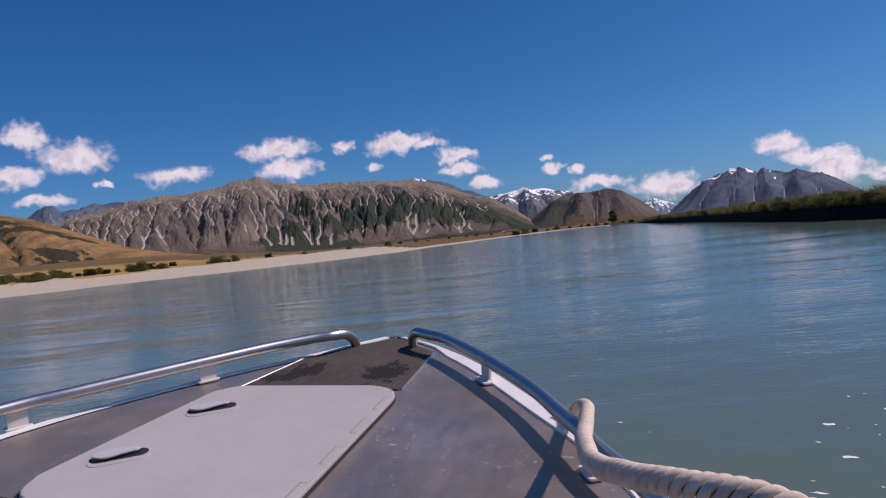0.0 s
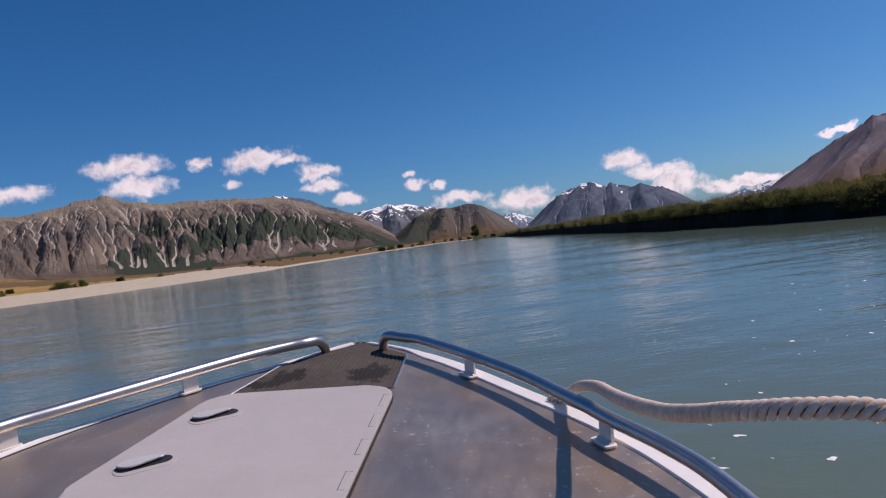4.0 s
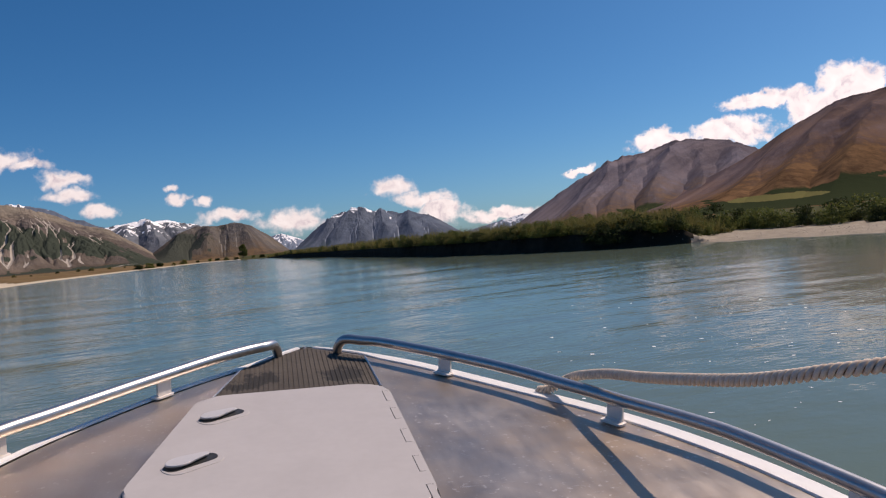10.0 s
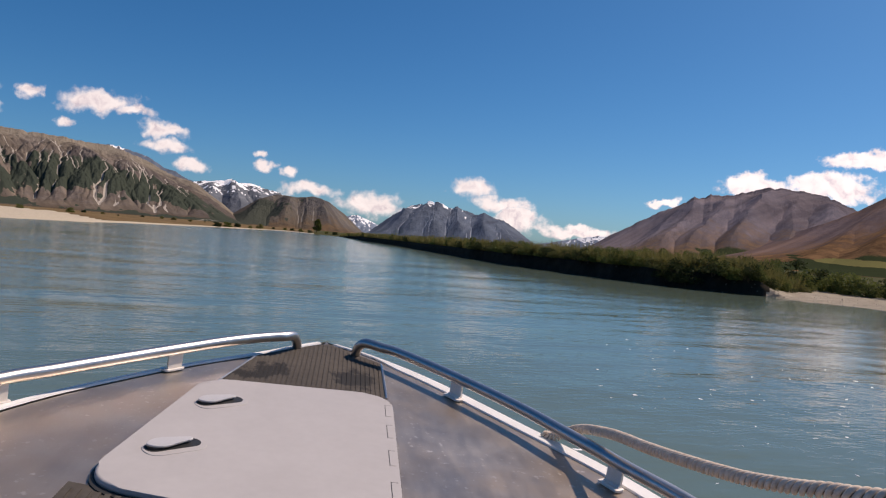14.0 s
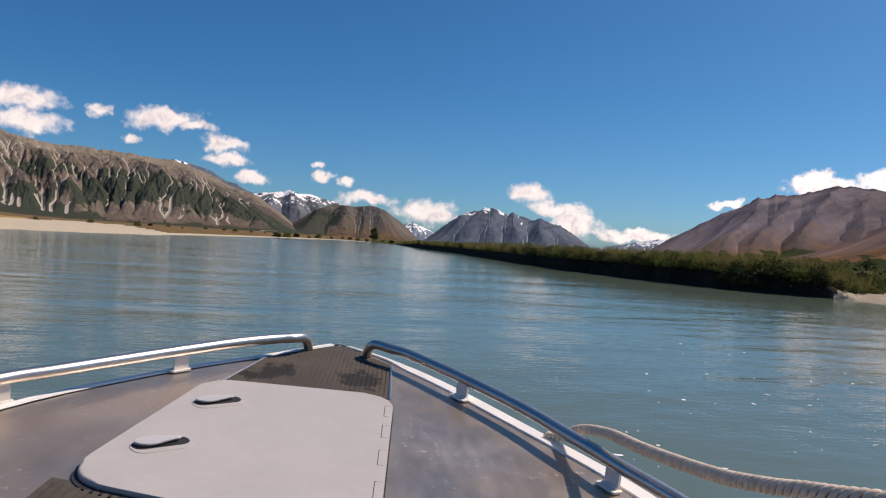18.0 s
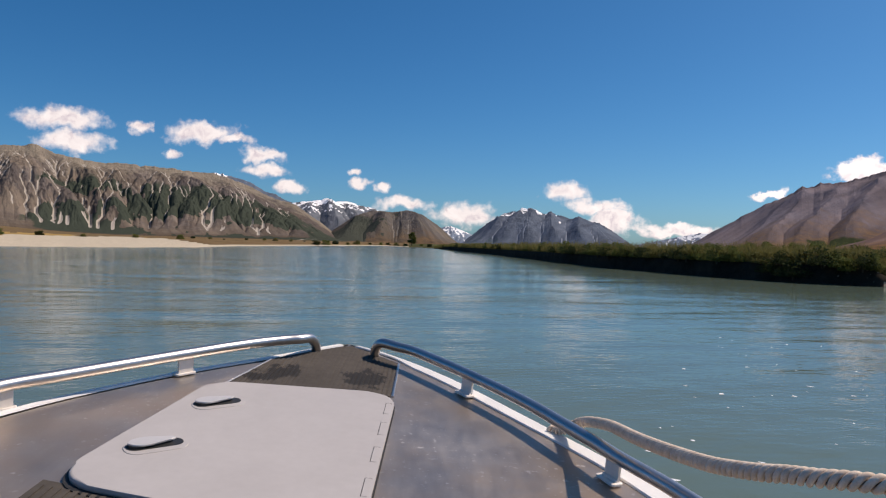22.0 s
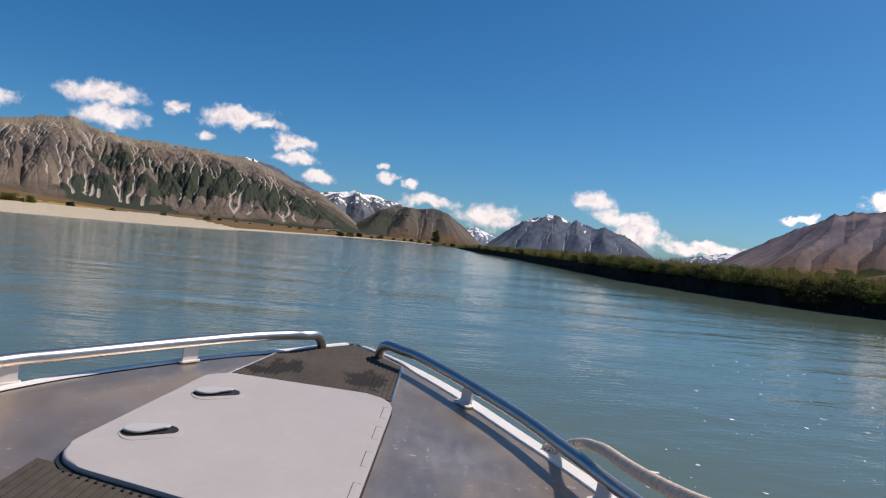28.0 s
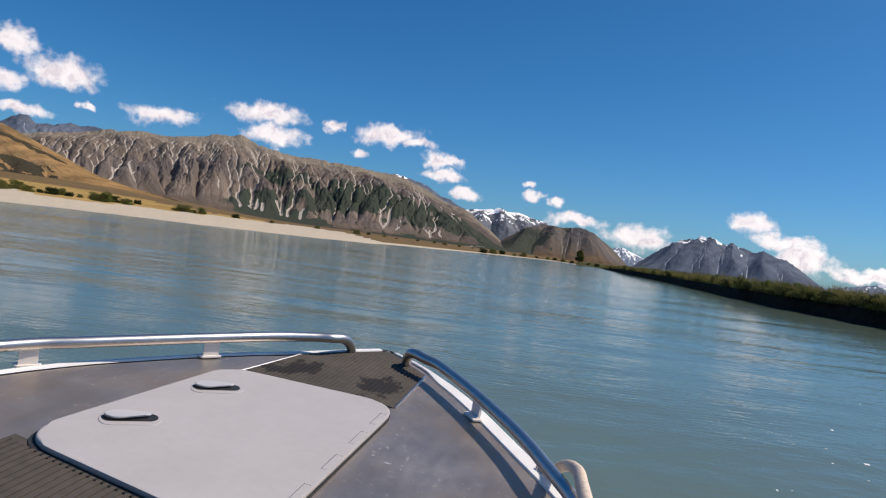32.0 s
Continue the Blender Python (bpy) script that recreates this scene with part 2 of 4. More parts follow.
def simple(name, dark, light, scale, rough=0.6, metal=0.0, relief=0.2, distance=0.01, kind="Object", stretch=(1, 1, 1)):
    m, nt, p = material(name)
    v = coords(nt, kind, stretch)
    a, b = noise_out(nt, v, scale), noise_out(nt, v, scale * 7.3, 3)
    f = maths(nt, "ADD", maths(nt, "MULTIPLY", a, 0.65), maths(nt, "MULTIPLY", b, 0.35))
    nt.links.new(ramp(nt, f, (0.32, dark), (0.68, light)), p.inputs["Base Color"])
    p.inputs["Roughness"].default_value, p.inputs["Metallic"].default_value = rough, metal
    if rough >= 0.9:
        p.inputs["Specular IOR Level"].default_value = 0.05
    if relief:
        bump(nt, p, f, relief, distance)
    return m


def thin_leaf(name, dark, light, scale, through):
    """A leaf that lets part of the light through."""
    m = simple(name, dark, light, scale, 0.7)
    m.node_tree.nodes["Principled BSDF"].inputs["Specular IOR Level"].default_value = 0.12
    nt = m.node_tree
    p, out = nt.nodes["Principled BSDF"], nt.nodes["Material Output"]
    t, mix = nt.nodes.new("ShaderNodeBsdfTranslucent"), nt.nodes.new("ShaderNodeMixShader")
    nt.links.new(p.inputs["Base Color"].links[0].from_socket, t.inputs[0])
    mix.inputs[0].default_value = through
    nt.links.new(p.outputs[0], mix.inputs[1])
    nt.links.new(t.outputs[0], mix.inputs[2])
    nt.links.new(mix.outputs[0], out.inputs[0])
    return m


# water: grey-green glacier water, rippled
WATER, nt, p = material("river_water")
v = coords(nt, "Object", (1, 1, 1))
flow = coords(nt, "Object", (0.55, 1.0, 1))
big = noise_out(nt, coords(nt, "Object", (0.03, 0.05, 1)), 1.0, 3)
swell = noise_out(nt, flow, 0.33, 2, 0.5)
chop = noise_out(nt, flow, 1.1, 3, 0.5)
fine = noise_out(nt, flow, 4.5, 3, 0.5)
ripple = noise_out(nt, coords(nt, "Object", (0.8, 1.0, 1)), 17.0, 2, 0.5)
h = maths(nt, "ADD", maths(nt, "ADD", maths(nt, "ADD", maths(nt, "MULTIPLY", swell, 1.3), maths(nt, "MULTIPLY", chop, 1.15)), maths(nt, "MULTIPLY", fine, 0.42)), maths(nt, "MULTIPLY", ripple, 0.08))
patch = noise_out(nt, coords(nt, "Object", (0.07, 0.16, 1)), 1.0, 3)
calm = ramp(nt, maths(nt, "ADD", maths(nt, "MULTIPLY", big, 0.5), maths(nt, "MULTIPLY", patch, 0.5)), (0.40, 0.16), (0.58, 1.0))
side_way = nt.nodes.new("ShaderNodeSeparateXYZ")
nt.links.new(v, side_way.inputs[0])
lee = ramp(nt, maths(nt, "MULTIPLY", side_way.outputs[0], 0.02), (0.18, 1.0), (0.46, 0.30))      # smooth water under the cut bank
calm = maths(nt, "MULTIPLY", calm, lee)
bump(nt, p, maths(nt, "MULTIPLY", h, calm), 0.45, 0.10)
nt.links.new(ramp(nt, big, (0.3, (0.104, 0.145, 0.112)), (0.7, (0.132, 0.178, 0.135))), p.inputs["Base Color"])
p.inputs["Roughness"].default_value = 0.10
p.inputs["IOR"].default_value = 1.33
p.inputs["Specular IOR Level"].default_value = 0.26
p.inputs["Specular Tint"].default_value = (0.95, 1.0, 0.86, 1)


def stones(name, dark, light, scale, relief):
    m, nt, p = material(name)
    v = coords(nt, "Object")
    vo = node(nt, "ShaderNodeTexVoronoi", Scale=scale)
    nt.links.new(v, vo.inputs["Vector"])
    patch = noise_out(nt, v, 0.05, 4)
    grain = noise_out(nt, v, 1.3, 5)
    c = ramp(nt, vo.outputs["Color"], (0.1, dark), (0.9, light))
    c = blend(nt, ramp(nt, patch, (0.4, 0.0), (0.65, 0.6)), c, tuple(0.78 * x for x in light))
    nt.links.new(blend(nt, 0.35, c, ramp(nt, grain, (0.3, dark), (0.7, light))), p.inputs["Base Color"])
    p.inputs["Roughness"].default_value, p.inputs["Specular IOR Level"].default_value = 0.9, 0.1
    bump(nt, p, vo.outputs["Distance"], relief, 0.08)
    return m


GRAVEL = stones("river_gravel", (0.23, 0.195, 0.15), (0.42, 0.365, 0.285), 4.0, 0.6)
PALE_SHINGLE = stones("pale_shingle", (0.43, 0.365, 0.270), (0.64, 0.555, 0.425), 4.0, 0.5)
BED = simple("river_bed", (0.10, 0.11, 0.09), (0.16, 0.16, 0.13), 0.4, 0.9)
GRASS = simple("dry_grassland", (0.24, 0.155, 0.048), (0.50, 0.335, 0.12), 0.03, 0.95, relief=0.4, distance=0.5)
FOOTHILL = simple("brown_tussock_flat", (0.10, 0.069, 0.035), (0.235, 0.158, 0.074), 0.02, 0.95, relief=0.5, distance=0.6)
SCRUB = simple("scrub_ground", (0.035, 0.045, 0.014), (0.10, 0.09, 0.035), 0.08, 0.95, relief=0.5, distance=0.4)
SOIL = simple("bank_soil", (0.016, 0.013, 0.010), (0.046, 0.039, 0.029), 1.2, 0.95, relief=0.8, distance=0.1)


def mountain_material(name, rock_dark, rock_light, turf, scree, forest, low=None, reach=0.3, crown=None, rough=11.0):
    """Rock with turf, scree chutes, bush and snow where the mesh's zones put them."""
    m, nt, p = material(name)
    at = nt.nodes.new("ShaderNodeAttribute")
    at.attribute_name = "zones"
    sp = nt.nodes.new("ShaderNodeSeparateColor")
    nt.links.new(at.outputs["Color"], sp.inputs[0])
    v = coords(nt, "Object")
    big, mid, small = noise_out(nt, v, 0.004, 5), noise_out(nt, v, 0.02, 6, 0.65), noise_out(nt, v, 0.09, 4, 0.7)
    rock = ramp(nt, mid, (0.3, rock_dark), (0.7, rock_light))
    c = blend(nt, ramp(nt, maths(nt, "ADD", maths(nt, "MULTIPLY", big, 0.6), maths(nt, "MULTIPLY", small, 0.4)),
                       (0.42, 0.0), (0.56, 0.85)), rock, turf)

    worn = nt.nodes.new("ShaderNodeAttribute")
    worn.attribute_name = "runnels"
    c = blend(nt, 1.0, c, ramp(nt, worn.outputs["Fac"], (0.22, (0.66, 0.66, 0.68)), (0.5, (0.95, 0.95, 0.95)), (0.78, (1.28, 1.25, 1.22))), "MULTIPLY")
    uneven = maths(nt, "ADD", at.outputs["Alpha"], maths(nt, "MULTIPLY", maths(nt, "SUBTRACT", maths(nt, "ADD", maths(nt, "MULTIPLY", big, 0.5), maths(nt, "MULTIPLY", mid, 0.5)), 0.5), 0.9))
    if low:
        c = blend(nt, ramp(nt, uneven, (max(reach - 0.14, 0.0), 0.9), (reach + 0.14, 0.0)), c, blend(nt, ramp(nt, mid, (0.40, 0.0), (0.62, 1.0)), low, tuple(0.42 * q for q in low)))
    if crown:
        c = blend(nt, ramp(nt, uneven, (0.80, 0.0), (0.98, 0.6)), c, crown)

    def zone(base, channel, colour, lo, hi):
        f = maths(nt, "ADD", channel, maths(nt, "MULTIPLY", maths(nt, "SUBTRACT", maths(nt, "ADD", maths(nt, "MULTIPLY", mid, 0.5), maths(nt, "MULTIPLY", small, 0.5)), 0.5), 0.9))
        return blend(nt, ramp(nt, f, (lo, 0.0), (hi, 1.0)), base, colour)

    c = zone(c, sp.outputs[1], forest, 0.38, 0.64)
    c = zone(c, sp.outputs[0], scree, 0.45, 0.60)
    c = zone(c, sp.outputs[2], (0.96, 0.96, 0.97), 0.48, 0.54)
    nt.links.new(c, p.inputs["Base Color"])
    p.inputs["Roughness"].default_value = 0.95
    p.inputs["Specular IOR Level"].default_value = 0.0
    bump(nt, p, maths(nt, "ADD", mid, maths(nt, "MULTIPLY", small, 0.5)), 0.8, rough)
    return m


M_MAIN = mountain_material("scree_range", (0.108, 0.092, 0.087), (0.182, 0.156, 0.142), (0.182, 0.146, 0.114), (0.41, 0.365, 0.315), (0.052, 0.062, 0.048), (0.118, 0.088, 0.062), 0.12, (0.34, 0.29, 0.22), rough=8.0)
M_HILL = mountain_material("tussock_hill", (0.135, 0.092, 0.055), (0.265, 0.180, 0.098), (0.335, 0.205, 0.088), (0.24, 0.20, 0.15), (0.058, 0.050, 0.034))
# the next two far rocks carry distance haze as blue in their base colour
M_HAZE_BLUE = mountain_material("haze_blue_rock", (0.090, 0.116, 0.162), (0.158, 0.190, 0.248), (0.128, 0.150, 0.188), (0.32, 0.35, 0.40), (0.085, 0.114, 0.140), rough=5.0)
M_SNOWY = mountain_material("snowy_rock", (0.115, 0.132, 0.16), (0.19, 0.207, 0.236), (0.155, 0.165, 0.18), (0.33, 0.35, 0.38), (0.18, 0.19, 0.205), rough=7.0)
M_DOME = mountain_material("dark_dome", (0.100, 0.096, 0.098), (0.155, 0.142, 0.135), (0.150, 0.124, 0.096), (0.25, 0.225, 0.195), (0.068, 0.074, 0.060), (0.175, 0.112, 0.062), 0.16, rough=6.0)
M_RIGHT = mountain_material("heather_slope", (0.132, 0.122, 0.148), (0.196, 0.176, 0.200), (0.172, 0.142, 0.150), (0.36, 0.32, 0.35), (0.042, 0.052, 0.026), (0.205, 0.128, 0.070), 0.27, rough=5.0)
M_SHOULDER = mountain_material("heather_shoulder", (0.125, 0.098, 0.106), (0.180, 0.136, 0.136), (0.185, 0.122, 0.098), (0.155, 0.145, 0.058), (0.034, 0.044, 0.022), (0.205, 0.118, 0.058), 0.52, rough=4.0)
# haze is tinted into this far range's blue as well
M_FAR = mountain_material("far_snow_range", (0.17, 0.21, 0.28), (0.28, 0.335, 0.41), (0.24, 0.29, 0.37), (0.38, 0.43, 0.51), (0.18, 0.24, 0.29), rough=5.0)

# ---- the ground: one sheet, shaped round the river ----
# bearing (degrees, left positive) and distance of the water's edge
SHORE = ((-180, 300), (-120, 60), (-80, 34), (-58, 36), (-52, 39), (-46, 41), (-42, 41), (-38, 44), (-34, 48), (-29, 57),
         (-25, 70), (-21, 105), (-17, 170), (-15, 290), (-11, 400), (-7, 255), (-2, 165), (3, 112), (6, 98), (9, 91), (15, 84), (25, 78),
         (31, 72), (60, 56), (120, 60), (180, 300))


def shore(b):
    k = np.array(SHORE, float)
    return np.interp(b, k[:, 0], k[:, 1]) * (1 + 0.05 * fbm(np.asarray(b) * 0.35, 0.5, 3, 5))


def smooth(x, a, b):
    t = np.clip((x - a) / (b - a), 0, 1)
    return t * t * (3 - 2 * t)


def banked(b):
    """1 where the river has cut a steep earth bank, 0 where it laid gravel."""
    return smooth(b, -48.5, -45.0) * (1 - smooth(b, -16.5, -14.5))


def rise(b):
    """How far the plain climbs towards the hills, in metres over its first 1300 m."""
    return 1.0 + 22 * smooth(b, 8, 26)


def ground_height(b, off):
    beach = np.where(off < 0, np.maximum(off * 0.05, -1.5), 1.15 * (1 - np.exp(-np.maximum(off, 0) / 34.0)))
    bank = np.where(off < 0, np.maximum(off * 0.5, -1.6), 0.95 * smooth(off, 0.05, 0.35) + 0.15 * smooth(off, 0.45, 6))
    k = banked(b)
    z = beach * (1 - k) + bank * k
    z = z + np.where(off > 60, rise(b) * np.maximum((off - 60) / 1300.0, 0) ** 1.15, 0)
    return z


bear = np.concatenate([np.arange(-180, -70, 2.0), np.arange(-70, 42, 0.2), np.arange(42, 180, 2.0)])
offs = np.array([-300, -120, -60, -30, -15, -8, -4, -2, -1, -0.4, -0.1, 0.05, 0.2, 0.45, 1, 2, 3.5, 5, 8, 12, 18, 26, 36, 50, 70, 100,
                 150, 220, 320, 460, 650, 900, 1300, 1900, 2800, 4200])
bb, oo = np.meshgrid(bear, offs)
S = shore(bb)
rr = np.maximum(S + oo, S * np.linspace(0.02, 0.9, len(offs))[:, None] * (oo < -20) + (oo >= -20) * 0.5)
rr = np.maximum.accumulate(rr, axis=0)
off = rr - S
zz = ground_height(bb, off) + np.where(off > 1, 0.10 * fbm(bb * 2.0, off * 0.08, 4, 9) * np.minimum(off / 20, 1) * (1 + np.minimum(off / 300, 6)), 0)
gx, gy, _ = way(bb, rr)
co_f = (off[:-1, :] + off[1:, :]) / 2
bf = bb[:-1, :]
edge = 70 - 22 * smooth(bf, 10, 20) + 40 * fbm(bf * 0.5, 1.5, 3, 21)
left = bf > -13
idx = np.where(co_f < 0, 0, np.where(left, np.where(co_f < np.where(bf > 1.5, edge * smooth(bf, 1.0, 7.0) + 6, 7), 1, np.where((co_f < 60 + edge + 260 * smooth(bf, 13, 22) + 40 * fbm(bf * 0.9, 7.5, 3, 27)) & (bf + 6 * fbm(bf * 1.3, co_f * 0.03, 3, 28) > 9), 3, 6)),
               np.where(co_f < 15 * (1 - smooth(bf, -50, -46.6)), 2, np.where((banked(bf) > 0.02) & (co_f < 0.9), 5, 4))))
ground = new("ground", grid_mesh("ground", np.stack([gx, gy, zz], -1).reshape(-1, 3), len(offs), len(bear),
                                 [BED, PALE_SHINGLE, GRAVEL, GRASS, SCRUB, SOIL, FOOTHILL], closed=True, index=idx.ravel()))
tagged(ground, "river flat of pale shingle, dry yellow grass and earth banks", "ground", kind="structure")

# ---- the river ----
wb, wr = np.arange(0, 360, 3.0), np.array([0.3, 3, 8, 20, 45, 90, 180, 330, 520])
wbb, wrr = np.meshgrid(wb, wr)
wx, wy, _ = way(wbb, wrr)
river = new("water", grid_mesh("water", np.stack([wx, wy, 0 * wx], -1).reshape(-1, 3), len(wr), len(wb), [WATER], closed=True))
tagged(river, "wide grey-green glacier river with small ripples", "river", kind="structure")


# ---- mountains ----
def erode(h, dx, dy, rounds, k, spread=0.06):
    """Let rain cut a slope: row 0 is its foot, the last row its crest. Returns the cut slope and the water that each place gathers."""
    n_rows, n = h.shape
    col = np.arange(n)
    water = np.ones_like(h)
    for turn in range(rounds):
        water = np.ones_like(h)
        cut = np.zeros_like(h)
        for i in range(n_rows - 1, 0, -1):
            best, to = None, None
            for d in (0, -1, 1):
                j = np.clip(col + d, 0, n - 1)
                fall = (h[i] - h[i - 1, j]) / math.hypot(dy, d * dx)
                if best is None:
                    best, to = fall, j
                else:
                    to = np.where(fall > best, j, to)
                    best = np.maximum(best, fall)
            water[i - 1] += np.bincount(to, weights=water[i], minlength=n)
            cut[i] = np.minimum(k * np.sqrt(water[i]) * np.maximum(best, 0.0), 0.7 * np.maximum(h[i] - h[i - 1, to], 0.0))
        h = h - cut
        pad = np.pad(h, ((0, 0), (1, 1)), mode="edge")
        h = h + spread * (pad[:, 2:] + pad[:, :-2] - 2 * h)
    return h, water


def enlarge(a, ri, ci, n_rows, n):
    """A coarse sheet, known at rows ri and columns ci, drawn smoothly on the full one."""
    rows = np.stack([np.interp(np.arange(n_rows), ri, a[:, j]) for j in range(a.shape[1])], 1)
    return np.stack([np.interp(np.arange(n), ci, rows[i]) for i in range(n_rows)], 0)


def weather(z, dx, dy, rain):
    """Broad valleys first, then side gullies, then runnels."""
    n_rows, n = z.shape
    for q, rounds, k, spread in ((8, 9, 0.022, 0.06), (4, 7, 0.018, 0.05), (2, 4, 0.012, 0.05)):
        ri, ci = np.unique(np.linspace(0, n_rows - 1, n_rows // q + 1).round().astype(int)), np.unique(np.linspace(0, n - 1, n // q + 1).round().astype(int))
        if len(ri) < 6 or len(ci) < 8:
            continue
        low = z[np.ix_(ri, ci)]
        cut, _ = erode(low, dx * q, dy * q, rounds, k * rain * dy * q, spread)
        z = z + enlarge(cut - low, ri, ci, n_rows, n)
    return erode(z, dx, dy, 2, 0.012 * rain * dy, 0.04)


def widest(a, reach):
    """Each place takes the largest value near it along its row, fading outwards."""
    out = a.copy()
    for s in range(1, reach + 1):
        f = 1 - s / (reach + 1.0)
        out[:, s:] = np.maximum(out[:, s:], a[:, :-s] * f)
        out[:, :-s] = np.maximum(out[:, :-s], a[:, s:] * f)
    return out


def massif(name, label, knots, far, mat, seed, steep=31.0, relief=0.10, size=0.5, jag=0.05, scree=0.5, green=0.3, snow=9.0, step=0.06, rows=80,
           power=1.0, apron=0.0, bush=0.0, bush_top=0.8, rain=1.0, chute_at=(5.0, 6.0), field=None, main=False, lean=1.0, spines=(), fan=0.0):
    """A mountain whose crest follows bearing and height (degrees) in knots, far metres off; rain has cut its spurs and gullies."""
    k = np.array(knots, float)
    b = np.arange(k[0, 0], k[-1, 0] + step, step)
    crest = np.interp(b, k[:, 0], k[:, 1])
    rough = fbm(b * 1.1, 0.3, 6, seed) + 0.9 * (0.3 - np.abs(fbm(b * 2.2, 1.3, 5, seed + 1)))
    even = far * np.tan(np.radians(np.maximum(crest, 0.03)))
    crest = crest + jag * rough * np.clip(crest, 0.3, 4)
    top = far * np.tan(np.radians(np.maximum(crest, 0.03)))
    tall = float(top.max())
    deep = tall / math.tan(radians(steep))
    s = np.linspace(0, 1, rows)
    B, up = np.meshgrid(b, s)
    T = even + (top - even) * smooth(up, 0.88, 1.0) ** 2
    dx, dy = math.radians(step) * far, deep / (rows - 1)
    X, Y = np.radians(B) * far / (size * tall), up * deep / (size * tall)
    wx = X + 0.35 * fbm(X * 0.7, Y * 0.7, 3, seed + 15)
    spurs = 1.0 * (0.5 - np.abs(fbm(wx * 0.8 + 0.45 * lean * Y, Y * 0.22, 2, seed + 20))) + 0.55 * (0.4 - np.abs(fbm(wx * 1.9 - 0.5 * lean * Y, Y * 0.45, 3, seed + 30))) \
        + 0.3 * (0.3 - np.abs(fbm(wx * 4.1 + 0.4 * Y, Y * 1.2, 3, seed + 35))) + 0.16 * fbm(X * 7, Y * 5, 4, seed + 40)
    env = smooth(up, 0.02, 0.55) * np.minimum(1, (1 - up) * 3.5 + 0.06)
    z = T * up ** power + relief * T * spurs * env
    for from_b, to_b, proud, wide in spines:                        # main spurs, from the crest down to the foot
        line = to_b + (from_b - to_b) * up + 0.30 * wide * fbm(up * 5.0, from_b, 3, seed + 90)
        z = z + proud * T * np.maximum(0, 1 - np.abs(B - line) / (wide * (1.25 - 0.5 * up))) ** 1.25 * smooth(up, 0.02, 0.35) * np.minimum(1, (1 - up) * 4.0)
    z, water = weather(z, dx, dy, rain)
    shade = np.minimum(1, (1 - up) * 9 + 0.12)                     # the crest keeps its line
    z = z * shade + T * up ** power * (1 - shade)
    if fan:                                                         # smooth fans of debris at the foot
        z = z + (0.85 * T * up ** power - z) * (1 - smooth(up, 0.06 + fan * 0.3 * vnoise(B * 0.9, 0.5, seed + 91), 0.10 + fan))
    z = np.maximum(z, T * 0.10 * up) * np.minimum(1, up * 9 + 0.1)
    z[0] = -3
    cap = T * (0.97 - 0.5 * (1 - up) * deep / far)                  # no spur stands over the crest
    z = np.where(up < 0.985, np.minimum(z, cap), z)
    R = far - deep * (1 - up) - apron * (1 - up) ** 3
    z = z + np.clip(1 - up, 0, 1) * rise(B) * np.maximum((R - 300) / 1300.0, 0) ** 1.15 * 0.9
    R = np.minimum(R, 4850)
    # the far side falls away behind the crest
    zb, Rb, Bb = np.concatenate([z, z[-1:] * 0.94, z[-1:] * 0.6]), np.concatenate([R, R[-1:] + 0.03 * deep, R[-1:] + 0.2 * deep]), np.concatenate([B, B[-1:], B[-1:]])
    x, y, _ = way(Bb, np.minimum(Rb, 4900))
    me = grid_mesh(name, np.stack([x, y, zb], -1).reshape(-1, 3), rows + 2, len(b), [mat])
    # pale scree lies in the gullies that gather most and runs out in tongues below
    stream = smooth(np.log(water), chute_at[0], chute_at[1])
    gate = smooth(vnoise(B * 0.55, up * 0.8, seed + 61) + 0.25 * fbm(B * 2.0, up * 4, 3, seed + 62), 0.30, 0.46)
    chute = np.maximum(np.minimum(1, 1.3 * widest(stream, 1)), np.minimum(1, 1.5 * widest(stream * (1 - smooth(up, 0.25, 0.60)), 3))) * gate
    twigs = widest(smooth(np.log(water), chute_at[0] - 1.6, chute_at[0] - 0.5), 1) * smooth(up, 0.45, 0.62) * smooth(vnoise(B * 0.9, up * 2.0, seed + 63), 0.42, 0.60)
    chute = np.maximum(chute, 0.8 * twigs)
    foot = 0.05 + 0.16 * vnoise(B * 0.8, 0.5, seed + 64)
    chute = chute * smooth(up, foot, foot + 0.06) * (1 - 0.6 * smooth(up, 0.88, 0.98))
    bush = bush + (0.13 * smooth(-B, -7, 2) if main else 0.0)
    wood = smooth(vnoise(X * 0.55 + 7, Y * 0.9, seed + 50) + 0.45 * fbm(X * 3, Y * 3, 4, seed + 51), 0.52 - bush, 0.60 - bush) * smooth(up, 0.03, 0.10) * (1 - smooth(up, bush_top * 0.6, bush_top)) * (1 - np.minimum(1, 1.3 * chute))
    high = np.degrees(np.arctan2(z, R))
    hollow = np.pad(z, ((0, 0), (3, 3)), mode="edge")
    hollow = (hollow[:, 6:] + hollow[:, :-6]) / 2 - z                # over 0 in a gully, under 0 on a spur
    white = smooth(high + 1.3 * fbm(X * 5.0, Y * 4.0, 5, seed + 60) + 0.10 * np.clip(hollow, -4, 4), snow, snow + 0.10)
    if field:
        chute = 1 - smooth(np.hypot((B - field[0]) / field[2], (high - field[1]) / field[3]) + 0.25 * fbm(B * 0.9, high * 3, 3, seed + 70), 0.85, 1.0)
        wood = np.maximum(wood, smooth(high + 0.35 * fbm(B * 0.8, high * 2, 4, seed + 71), 0.25, 0.4) * (1 - smooth(high + 1.5 * fbm(B * 0.30, high * 2.6, 5, seed + 72) + 0.05 * (B + 54), 0.95, 1.15))) * (1 - chute)
